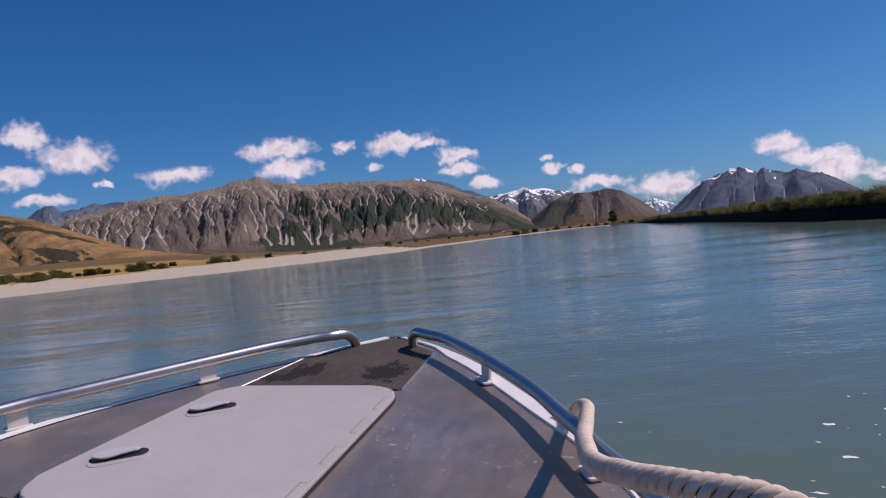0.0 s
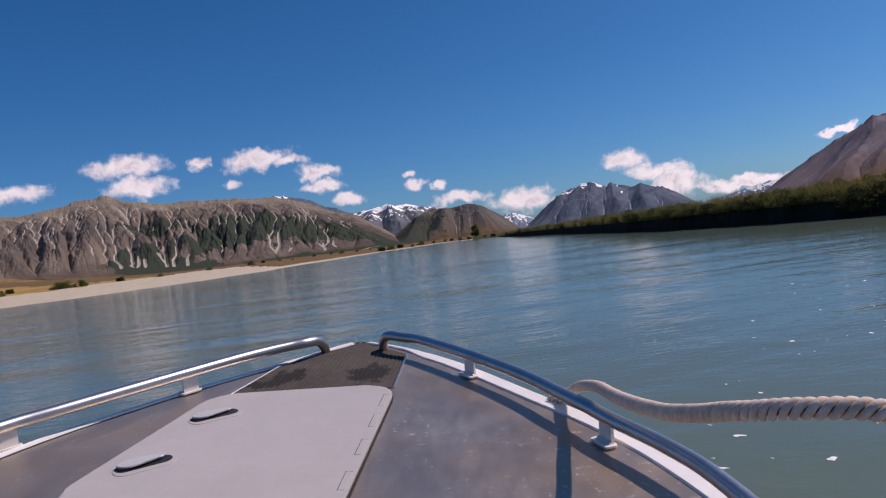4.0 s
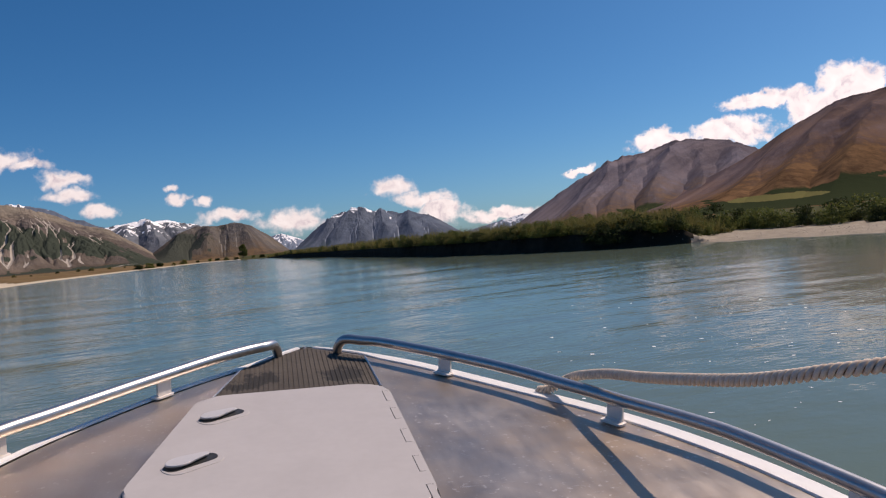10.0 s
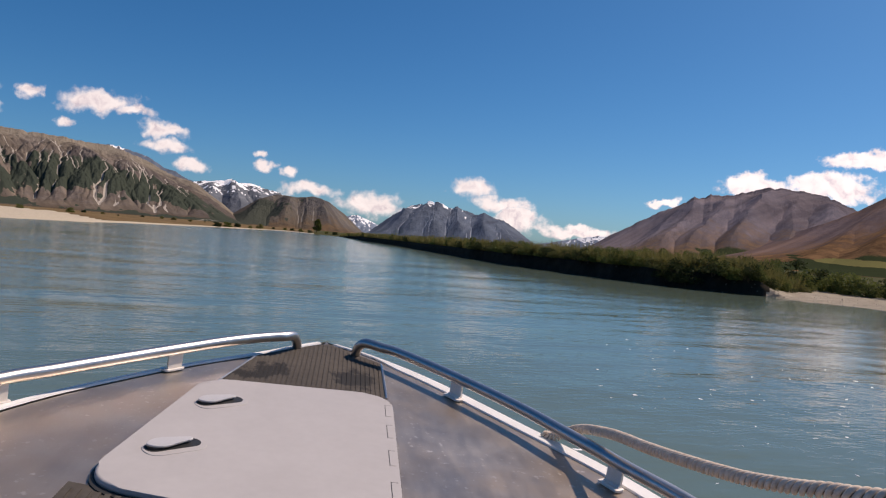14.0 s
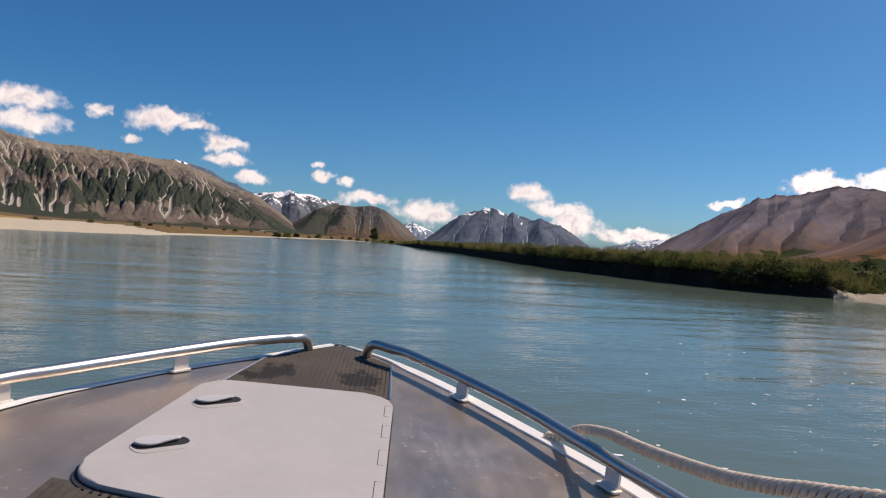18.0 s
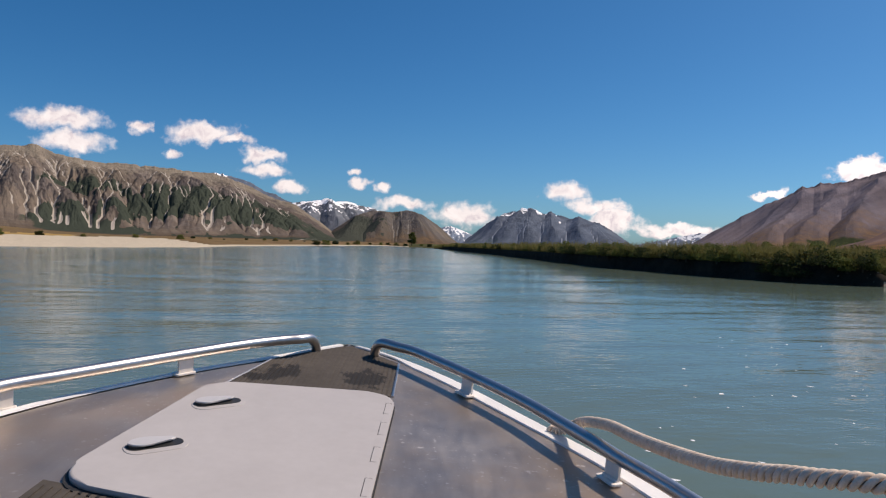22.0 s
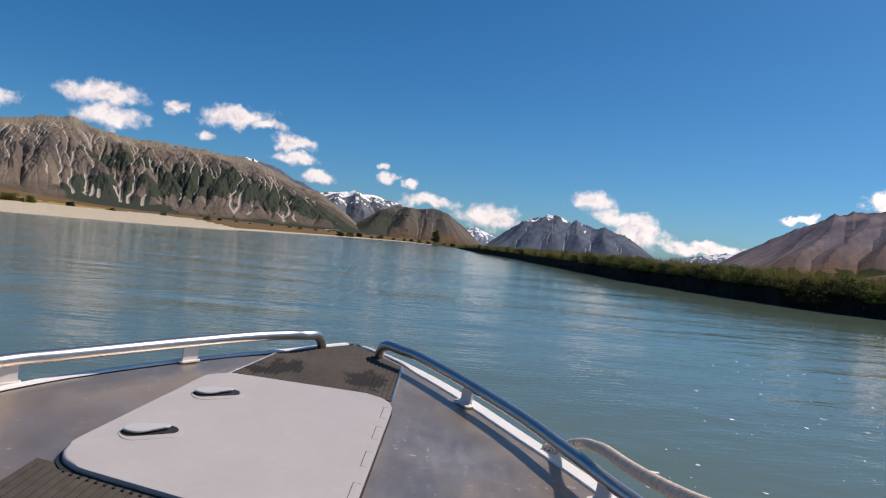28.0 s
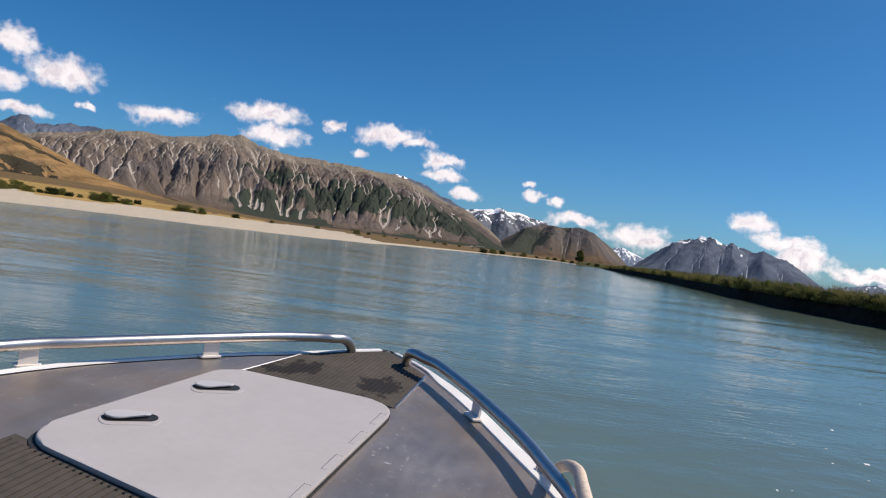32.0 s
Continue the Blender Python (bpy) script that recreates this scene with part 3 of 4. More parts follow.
    if main:                                                        # with a pale track climbing from the flat
        track = np.interp(up, (0.03, 0.07, 0.10, 0.15), (-3.9, -4.7, -4.9, -5.9))
        chute = chute * (1 - 0.9 * smooth(-B, 3.0, 4.8))
        chute = np.maximum(chute, 0.75 * (1 - smooth(np.abs(B - track), 0.05, 0.14)) * (up > 0.03) * (up < 0.15))
        wood = wood * (1 - smooth(B + 2.5 * fbm(B * 0.6, up * 3, 3, seed + 80), 12, 15))
    zones = np.stack([np.clip(chute * scree * 2, 0, 1), np.clip(wood * green * 2, 0, 1), white, up], -1)
    zones = np.concatenate([zones, zones[-1:], zones[-1:]]).reshape(-1, 4)
    at = me.attributes.new("zones", "FLOAT_COLOR", "POINT")
    at.data.foreach_set("color", zones.astype(np.float32).ravel())
    grain = fbm(X * 5.5 + 2.2 * lean * Y, Y * 0.8, 5, seed + 93) + 0.5 * np.clip(hollow / (0.02 * tall), -1, 1) * 0.25
    grain = grain - (0.75 * smooth(-B, -2, 5) if main else 0.0)
    grain = np.concatenate([grain, grain[-1:], grain[-1:]]).ravel()
    at = me.attributes.new("runnels", "FLOAT", "POINT")
    at.data.foreach_set("value", np.clip(0.5 + 0.5 * grain, 0, 1).astype(np.float32))
    ob = new(name, me)
    return tagged(ob, label, "mountain", kind="structure")


massif("backdrop_scree_range", "long grey-brown mountain range streaked with pale scree chutes",
       ((-8.6, 0.05), (-7.4, 0.55), (-6.0, 1.6), (-4.2, 2.75), (-2.2, 3.4), (-0.8, 3.95), (0.8, 4.55), (2.5, 4.85), (5.6, 5.0), (8.5, 5.1), (10.6, 5.2),
        (12.0, 5.45), (13.4, 5.95), (15.0, 5.85), (16.7, 5.5), (18.3, 5.05), (20.6, 5.1), (22.6, 4.8), (25.0, 4.2), (27.4, 3.7), (31.0, 3.0), (38.0, 2.4)),
       3900, M_MAIN, 11, steep=30, relief=0.30, size=0.35, jag=0.045, scree=0.75, green=0.75, bush=0.04, bush_top=0.80, step=0.04, rows=170, power=1.30, apron=300, rain=1.0, main=True, lean=-0.8, fan=0.22)
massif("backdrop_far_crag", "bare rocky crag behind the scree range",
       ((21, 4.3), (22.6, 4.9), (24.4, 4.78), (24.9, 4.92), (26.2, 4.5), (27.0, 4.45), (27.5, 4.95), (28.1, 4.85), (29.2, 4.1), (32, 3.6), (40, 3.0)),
       4600, M_HAZE_BLUE, 23, relief=0.2, jag=0.04, scree=0.4, green=0.0)
massif("backdrop_tussock_hill", "low rounded hill of golden brown tussock",
       ((12.5, 0.05), (15.0, 0.3), (18.0, 0.7), (20.5, 1.05), (22.9, 1.6), (25.7, 2.8), (27.4, 3.5), (29.0, 4.15), (30.7, 4.5), (34, 4.9), (42, 5.0), (60, 4.0), (80, 2.5)),
       1900, M_HILL, 31, steep=20, relief=0.16, size=0.6, jag=0.015, scree=0.1, green=0.6, bush=0.05, bush_top=0.95, step=0.07, rows=100, power=0.9, rain=0.9)
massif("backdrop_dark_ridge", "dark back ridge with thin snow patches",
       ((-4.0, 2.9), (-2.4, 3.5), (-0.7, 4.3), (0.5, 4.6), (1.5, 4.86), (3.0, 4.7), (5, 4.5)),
       4600, M_HAZE_BLUE, 41, relief=0.2, jag=0.05, scree=0.2, green=0, snow=4.55)
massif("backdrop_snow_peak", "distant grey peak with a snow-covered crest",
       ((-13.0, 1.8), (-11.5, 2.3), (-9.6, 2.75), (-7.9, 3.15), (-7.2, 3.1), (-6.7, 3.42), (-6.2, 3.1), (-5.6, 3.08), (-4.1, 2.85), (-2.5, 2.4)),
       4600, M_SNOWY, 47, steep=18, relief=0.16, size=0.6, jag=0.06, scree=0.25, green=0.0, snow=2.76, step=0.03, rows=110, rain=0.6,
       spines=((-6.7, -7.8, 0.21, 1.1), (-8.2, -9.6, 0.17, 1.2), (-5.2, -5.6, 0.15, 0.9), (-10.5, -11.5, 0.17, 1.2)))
massif("backdrop_dark_dome", "dark rounded mountain of rock and brown scrub",
       ((-17.1, 0.03), (-16.7, 0.25), (-15.3, 1.45), (-14.0, 2.28), (-12.8, 2.66), (-11.6, 2.45), (-10.1, 2.55), (-8.8, 2.1), (-7.5, 1.2), (-6.4, 0.4), (-5.6, 0.05)),
       3900, M_DOME, 53, relief=0.20, size=0.8, jag=0.03, scree=0.3, green=0.6, bush=0.06, step=0.03, rows=110, power=0.95, apron=150, rain=0.34, lean=-1.5,
       spines=((-9.6, -7.4, 0.26, 1.3), (-11.3, -10.6, 0.30, 1.2), (-12.8, -14.3, 0.30, 1.3), (-12.2, -12.4, 0.18, 0.7)))
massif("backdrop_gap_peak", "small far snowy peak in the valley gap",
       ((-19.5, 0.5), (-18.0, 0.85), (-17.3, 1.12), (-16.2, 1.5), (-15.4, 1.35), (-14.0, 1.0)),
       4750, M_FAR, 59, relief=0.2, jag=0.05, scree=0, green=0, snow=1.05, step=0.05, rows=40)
massif("backdrop_blue_peak", "steep mountain, haze tinted blue-grey into its rock, snow in its upper gullies",
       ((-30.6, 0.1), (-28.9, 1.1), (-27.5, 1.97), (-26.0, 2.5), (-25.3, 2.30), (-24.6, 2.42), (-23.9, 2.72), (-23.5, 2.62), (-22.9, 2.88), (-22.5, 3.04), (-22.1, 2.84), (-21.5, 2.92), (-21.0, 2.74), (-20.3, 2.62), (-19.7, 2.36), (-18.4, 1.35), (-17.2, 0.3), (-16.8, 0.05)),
       4300, M_HAZE_BLUE, 61, steep=30, relief=0.16, size=0.9, jag=0.15, scree=0.30, green=0.30, snow=2.80, step=0.028, rows=140, power=0.98, rain=0.32, lean=1.5,
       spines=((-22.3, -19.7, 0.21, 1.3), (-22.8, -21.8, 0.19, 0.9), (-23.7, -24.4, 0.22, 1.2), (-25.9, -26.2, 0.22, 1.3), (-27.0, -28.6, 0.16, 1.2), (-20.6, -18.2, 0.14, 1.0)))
massif("backdrop_far_blue_range", "far range with haze put into its pale blue tint, snow on its crest",
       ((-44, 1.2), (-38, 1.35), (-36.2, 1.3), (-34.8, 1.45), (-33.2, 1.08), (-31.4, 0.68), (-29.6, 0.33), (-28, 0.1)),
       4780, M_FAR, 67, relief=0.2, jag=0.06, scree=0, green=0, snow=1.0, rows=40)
massif("backdrop_heather_mountain", "broad brown and purple mountain with dark bush on its lower slope",
       ((-62, 3.2), (-56, 3.8), (-52.2, 4.4), (-50.2, 5.33), (-47.8, 5.8), (-46.6, 5.76), (-45.3, 5.48), (-44.7, 5.45), (-44.3, 5.16), (-43.2, 4.98), (-42.6, 5.12), (-42.2, 4.80), (-41.5, 4.88), (-41.0, 4.52), (-39.7, 3.90),
        (-38.5, 3.12), (-37.6, 2.72), (-37.2, 2.42), (-36.6, 2.12), (-35.8, 1.66), (-34.2, 0.6), (-33.2, 0.2), (-31.5, 0.05)),
       3300, M_RIGHT, 71, steep=25, relief=0.07, size=0.7, jag=0.05, scree=0.08, green=0.9, bush=0.16, bush_top=0.24, step=0.05, rows=150, power=1.25, apron=500, rain=0.4, lean=1.6, fan=0.20,
       spines=((-41.4, -37.2, 0.15, 1.6), (-42.7, -38.6, 0.20, 1.5), (-44.7, -40.6, 0.20, 1.7), (-47.2, -43.2, 0.22, 2.0), (-48.6, -47.6, 0.12, 1.8), (-51.0, -49.6, 0.21, 1.8)))
massif("backdrop_brown_shoulder", "brown mountain shoulder above dark bush",
       ((-110, 6.0), (-80, 8.5), (-70, 8.6), (-62, 7.7), (-58.4, 7.25), (-57.1, 7.05), (-55.4, 6.25), (-53.6, 5.4), (-52.1, 4.4), (-50, 3.4), (-46.5, 2.0), (-43, 0.9), (-40, 0.2)),
       2700, M_SHOULDER, 79, steep=26, relief=0.09, size=0.8, jag=0.02, scree=0.5, green=0.95, bush=0.02, bush_top=0.30, step=0.07, rows=130, power=1.4, apron=400, rain=0.45, lean=1.6, fan=0.25, spines=((-54.5, -47.5, 0.14, 2.2), (-57.5, -51.0, 0.16, 2.4), (-61.0, -55.5, 0.16, 2.6)), field=(-53.0, 0.95, 3.6, 0.24))
massif("backdrop_rear_range", "brown range downstream", ((80, 2.5), (110, 5), (140, 4), (170, 6), (200, 4.5), (230, 7), (250, 6.2)),
       3600, M_MAIN, 83, step=0.6, rows=30)

# ---- the boat ----
ALU, nt, p = material("bare_aluminium")
v = coords(nt, "Object")
blot, scuff, fleck = noise_out(nt, v, 5.0, 5, 0.6), noise_out(nt, coords(nt, "Object", (1, 0.25, 1)), 26, 4, 0.7), noise_out(nt, v, 60, 2)
cluster = ramp(nt, noise_out(nt, v, 3.2, 3, 0.6), (0.40, 0.0), (0.62, 1.0))
spots = maths(nt, "MAXIMUM", maths(nt, "MULTIPLY", ramp(nt, noise_out(nt, v, 62, 2, 0.5), (0.63, 0.0), (0.72, 0.7)), cluster), ramp(nt, noise_out(nt, v, 38, 2, 0.5), (0.73, 0.0), (0.79, 0.6)))
scratch = maths(nt, "MULTIPLY", ramp(nt, noise_out(nt, coords(nt, "Object", (0.6, 9.0, 1)), 14, 3, 0.7), (0.66, 0.0), (0.72, 0.55)), cluster)
tone = ramp(nt, maths(nt, "ADD", maths(nt, "MULTIPLY", blot, 0.6), maths(nt, "MULTIPLY", scuff, 0.4)), (0.3, (0.30, 0.268, 0.245)), (0.7, (0.47, 0.43, 0.40)))
# stain patches, warmed and strengthened to paint in the deck's golden reflections
stain_and_glow = blend(nt, ramp(nt, noise_out(nt, v, 2.1, 4, 0.6), (0.40, 0.0), (0.66, 0.75)), tone, (0.40, 0.29, 0.20))
nt.links.new(blend(nt, maths(nt, "MAXIMUM", spots, scratch), stain_and_glow, (0.68, 0.64, 0.61)), p.inputs["Base Color"])
nt.links.new(maths(nt, "SUBTRACT", 0.66, maths(nt, "MULTIPLY", spots, 0.5)), p.inputs["Metallic"])
nt.links.new(ramp(nt, maths(nt, "ADD", maths(nt, "MULTIPLY", blot, 0.6), maths(nt, "MULTIPLY", scuff, 0.4)), (0.3, 0.28), (0.7, 0.50)), p.inputs["Roughness"])
bump(nt, p, maths(nt, "ADD", blot, maths(nt, "MULTIPLY", fleck, 0.15)), 0.06, 0.01)
POLISHED = simple("polished_aluminium_tube", (0.52, 0.50, 0.49), (0.68, 0.65, 0.63), 12, 0.34, 1.0, 0.05, 0.002)
FLANGE = simple("bright_gunwale_edge", (0.80, 0.79, 0.77), (0.90, 0.89, 0.87), 9, 0.40, 0.0, 0.08, 0.003)
BRACKET = simple("brushed_bracket_metal", (0.83, 0.77, 0.70), (0.92, 0.86, 0.79), 30, 0.42, 0.12, 0.06, 0.001)
HATCH = simple("off_white_hatch_plastic", (0.450, 0.425, 0.412), (0.505, 0.478, 0.465), 6, 0.5, 0.0, 0.06, 0.003)
PADDLE = simple("smooth_latch_plastic", (0.50, 0.49, 0.49), (0.58, 0.57, 0.57), 14, 0.32, 0.0, 0.03, 0.001)
RUBBER = simple("black_rubber", (0.012, 0.012, 0.012), (0.03, 0.03, 0.03), 20, 0.6)
SLOT = simple("slot_shade_black", (0.015, 0.015, 0.015), (0.04, 0.04, 0.04), 30, 0.5)
TREAD, nt, p = material("brown_ribbed_tread")
v = coords(nt, "Object")
a, b = noise_out(nt, v, 4.0, 4), noise_out(nt, v, 40, 4)
pools = 9.0
for cx, cy, sx, sy in ((0.105, 2.225, 0.070, 0.100), (-0.155, 2.225, 0.070, 0.070), (-0.210, 2.150, 0.060, 0.045)):
    off = nt.nodes.new("ShaderNodeMapping")
    off.vector_type = "POINT"
    off.inputs["Location"].default_value, off.inputs["Scale"].default_value = (-cx / sx, -cy / sy, 0), (1 / sx, 1 / sy, 0)
    nt.links.new(v, off.inputs[0])
    ln = nt.nodes.new("ShaderNodeVectorMath")
    ln.operation = "LENGTH"
    nt.links.new(off.outputs[0], ln.inputs[0])
    pools = maths(nt, "MINIMUM", ln.outputs["Value"], pools)
wet = ramp(nt, maths(nt, "ADD", pools, maths(nt, "MULTIPLY", maths(nt, "SUBTRACT", noise_out(nt, v, 22, 5, 0.65), 0.5), 2.8)), (0.84, 1.0), (0.96, 0.0))
dry = ramp(nt, maths(nt, "ADD", maths(nt, "MULTIPLY", a, 0.5), maths(nt, "MULTIPLY", b, 0.5)), (0.3, (0.050, 0.042, 0.035)), (0.7, (0.098, 0.083, 0.068)))
nt.links.new(blend(nt, wet, dry, (0.016, 0.013, 0.010)), p.inputs["Base Color"])
nt.links.new(ramp(nt, wet, (0.0, 0.85), (1.0, 0.72)), p.inputs["Roughness"])
bump(nt, p, b, 0.3, 0.003)
ROPE = simple("worn_white_rope", (0.60, 0.475, 0.37), (0.90, 0.77, 0.64), 60, 0.9, 0.0, 0.5, 0.002)

boat = new("jet_boat")
boat.matrix_world = pose(-0.2929, 0.1651, 0.7243, 6.587, 3.706, -15.592)
tagged(boat, "bare aluminium river jet boat with low bow rails", "boat")

STARBOARD = ((-2.2, 1.10), (-1.0, 1.12), (0.3, 1.10), (0.9, 1.045), (1.3, 0.965), (1.47, 0.905), (1.633, 0.834), (1.783, 0.747), (1.875, 0.677), (1.966, 0.614), (2.067, 0.545), (2.177, 0.469), (2.299, 0.384), (2.402, 0.291), (2.506, 0.190), (2.56, 0.115), (2.62, 0.02), (2.632, 0.0))
PORT = ((-2.2, 1.10), (-1.0, 1.12), (0.3, 1.06), (0.9, 0.97), (1.4, 0.835), (1.755, 0.686), (1.833, 0.641), (1.958, 0.556), (2.10, 0.455), (2.17, 0.406), (2.253, 0.332), (2.36, 0.226), (2.522, 0.106), (2.62, 0.02), (2.632, 0.0))


def half(y, side):
    """Half the deck's width at y, to starboard or to port."""
    k = np.array(STARBOARD if side > 0 else PORT)
    return float(np.mean([np.interp(y + d * min(1.0, (2.64 - y) / 0.2), k[:, 0], k[:, 1]) for d in (-0.10, -0.05, 0.0, 0.05, 0.10)]))


ys = [*np.linspace(-2.2, 1.2, 12), *np.linspace(1.3, 2.3, 16), *np.linspace(2.33, 2.632, 15)]


def lip(y, side):
    """Width of the gunwale's flat: it runs out towards the bow, and to port it is no more than an edge."""
    return 0.008 if side < 0 else 0.010 + 0.034 * max(0.0, min(1.0, (2.50 - y) / 0.10))


def hull_strip(rows):
    """A skin through rows of points, one row a station."""
    bm = bmesh.new()
    vs = [[bm.verts.new(p) for p in r] for r in rows]
    for a, b in zip(vs, vs[1:]):
        for i in range(len(a) - 1):
            bm.faces.new((a[i], a[i + 1], b[i + 1], b[i]))
    bmesh.ops.remove_doubles(bm, verts=bm.verts, dist=1e-5)
    bmesh.ops.recalc_face_normals(bm, faces=bm.faces)
    return bm


part("deck", hull_strip([[(-half(y, -1) + 0.02 + (half(y, -1) + half(y, 1) - 0.04) * f, y, -0.004 + 0.004 * (1 - (2 * f - 1) ** 2)) if half(y, 1) > 0.03 else (0, y, 0)
                         for f in np.linspace(0, 1, 13)] for y in ys]), ALU, boat, "scuffed bare aluminium fore deck", True)
for side in (-1, 1):
    part("hull_side", hull_strip([[(side * half(y, side), y, 0.0), (side * half(y, side) * 0.97, y, -0.25), (side * half(y, side) * 0.86, y, -0.62), (side * half(y, side) * 0.5, y, -1.0), (0, y, -1.2)]
                                  for y in ys]), ALU, boat, "", True)
    # the folded bright edge of the deck
    part("gunwale", hull_strip([[(side * max(half(y, side) - lip(y, side) - 0.003, 0.001), y, -0.003), (side * max(half(y, side) - lip(y, side), 0.001), y, 0.002), (side * (half(y, side) + 0.004), y, 0.004), (side * (half(y, side) + 0.006), y, -0.03),
                                 (side * half(y, side), y, -0.034)] for y in ys if y < 2.615]), FLANGE, boat, "bright folded gunwale edge", False)
part("transom", hull_strip([[(x, -2.2, 0.0) for x in np.linspace(-1.10, 1.10, 5)], [(x * 0.4, -2.2, -1.15) for x in np.linspace(-1.10, 1.10, 5)]]), ALU, boat)

# ribbed tread plate at the bow, one rib beside the other
PAD_EDGE = ((-0.275, 2.062), (0.196, 2.083), (0.190, 2.44), (0.092, 2.535), (0.010, 2.605), (-0.100, 2.500), (-0.208, 2.365))
bm = bmesh.new()
slab(bm, PAD_EDGE, -0.006, 0.002)
tread = part("tread_pad", bm, TREAD, boat, "dark brown ribbed non-slip bow pad with wet patches")
for i in range(32):
    x = -0.268 + i * 0.0147
    y1 = float(np.interp(x, (-0.275, -0.208, -0.100, 0.010, 0.092, 0.190), (2.075, 2.365, 2.500, 2.605, 2.535, 2.44))) - 0.012
    bm = bmesh.new()
    slab(bm, [(x - 0.0042, 2.080), (x + 0.0042, 2.080), (x + 0.0042, y1), (x - 0.0042, y1)], 0.002, 0.0040)
    part("rib", bm, TREAD, tread)
for x0, y0, x1, y1 in ((0.198, 2.083, 0.192, 2.43), (-0.285, 2.060, -0.217, 2.355)):
    bm = bmesh.new()
    slab(bm, [(x0, y0), (x0 + 0.007, y0), (x1 + 0.007, y1), (x1, y1)], -0.002, 0.006, 0.002, 1)
    part("trim_strip", bm, POLISHED, tread, "bare metal edge strip of the pad")
# a second pad aft of the hatch
bm = bmesh.new()
slab(bm, [(-0.46, 0.70), (0.25, 0.70), (0.215, 1.262), (-0.435, 1.385)], -0.006, 0.002)
step_pad = part("step_pad", bm, TREAD, boat, "dark brown ribbed step pad behind the hatch")
for i in range(34):
    x = -0.425 + i * 0.0190
    bm = bmesh.new()
    slab(bm, [(x - 0.0055, 0.72), (x + 0.0055, 0.72), (x + 0.0055, 1.36 - 0.19 * (x + 0.43)), (x - 0.0055, 1.36 - 0.19 * (x + 0.43))], 0.002, 0.0052)
    part("rib", bm, TREAD, step_pad)


def rounded_quad(corners, radii, n=9):
    """A four-cornered outline, each corner rounded with its own radius."""
    out = []
    for i, (c, r) in enumerate(zip(corners, radii)):
        c, before, after = Vector(c), Vector(corners[i - 1]), Vector(corners[(i + 1) % 4])
        u, w = (before - c).normalized(), (after - c).normalized()
        for k in range(n):
            t = k / (n - 1)
            out.append(tuple(c + u * r * (1 - t) ** 2 + w * r * t ** 2))
    return out


# hatch lid with its gasket, hinges and two latches
bm = bmesh.new()
slab(bm, rounded_quad(((0.217, 2.073), (-0.313, 2.033), (-0.424, 1.350), (0.212, 1.236)), (0.11, 0.075, 0.115, 0.10)), -0.004, 0.0045)
part("gasket", bm, RUBBER, boat, "black rubber hatch gasket")
bm = bmesh.new()
slab(bm, rounded_quad(((0.214, 2.077), (-0.310, 2.037), (-0.419, 1.364), (0.208, 1.250)), (0.11, 0.075, 0.115, 0.10)), 0.0045, 0.0165, 0.007, 3)
lid = part("hatch_lid", bm, HATCH, boat, "off-white plastic hatch lid, closed", True)
for y, x in ((1.30, 0.196), (1.452, 0.196), (1.623, 0.197), (1.787, 0.198), (1.937, 0.1985)):
    bm = bmesh.new()
    slab(bm, rounded(x - 0.007, y - 0.042, x + 0.0068, y + 0.042, 0.003, 3), 0.010, 0.0172)
    hinge = part("hinge", bm, HATCH, lid)
    bm = bmesh.new()
    slab(bm, [(x - 0.0085, y - 0.043), (x - 0.0072, y - 0.043), (x - 0.0072, y + 0.043), (x - 0.0085, y + 0.043)], 0.010, 0.0169)
    slab(bm, [(x - 0.0085, y + 0.0422), (x + 0.0072, y + 0.0422), (x + 0.0072, y + 0.0440), (x - 0.0085, y + 0.0440)], 0.010, 0.0169)
    part("hinge_gap", bm, SLOT, hinge, "thin dark gap round the hinge")


def latch(x, y):
    """A slam latch: a dished surround, a slot whose shade is a dark plate, and a shoe-shaped paddle lifted over it."""
    def turned(bm):
        bmesh.ops.rotate(bm, cent=(x, y, 0), matrix=Matrix.Rotation(radians(36), 3, "Z"), verts=bm.verts)
        bmesh.ops.scale(bm, vec=(0.8, 0.8, 0.9), space=Matrix.Translation((-x, -y, 0)), verts=bm.verts)
        bmesh.ops.translate(bm, vec=(0, 0, 0.0105), verts=bm.verts)
        return bm

    rim = bmesh.new()
    slab(rim, rounded(x - 0.082, y - 0.054, x + 0.086, y + 0.034, 0.036, 8), 0.0, 0.0082, 0.0016, 3)
    body = part("latch", turned(rim), HATCH, lid, "", True)
    # flat near-black plate painting the shade inside the recess
    s = bmesh.new()
    slab(s, rounded(x - 0.076, y - 0.030, x + 0.078, y + 0.026, 0.027, 8), 0.004, 0.0087)
    part("slot", turned(s), SLOT, body, "latch recess, its shade drawn as a dark plate")
    b = bmesh.new()
    n = 32
    shoe = []
    for i in range(n):
        a = 2 * math.pi * i / n
        t = 0.5 + 0.5 * math.cos(a)
        shoe.append((x - 0.070 + 0.128 * t, y + 0.003 + math.sin(a) * (0.031 - 0.012 * t + 0.004 * math.cos(3 * a))))
    slab(b, shoe, 0.0145, 0.0190, 0.0024, 3)
    part("paddle", turned(b), PADDLE, body, "smooth pale latch paddle", True)
    # added dark filler, painting the paddle's side in shade
    c = bmesh.new()
    slab(c, rounded(x - 0.068, y - 0.022, x - 0.022, y + 0.026, 0.020, 6), 0.008, 0.0146)
    slab(c, rounded(x - 0.020, y - 0.008, x + 0.048, y + 0.014, 0.008, 5), 0.008, 0.0146)
    part("under_paddle_shade", turned(c), SLOT, body, "dark filler drawn as the shaded side of the paddle")


latch(-0.243, 1.862)
latch(-0.288, 1.564)


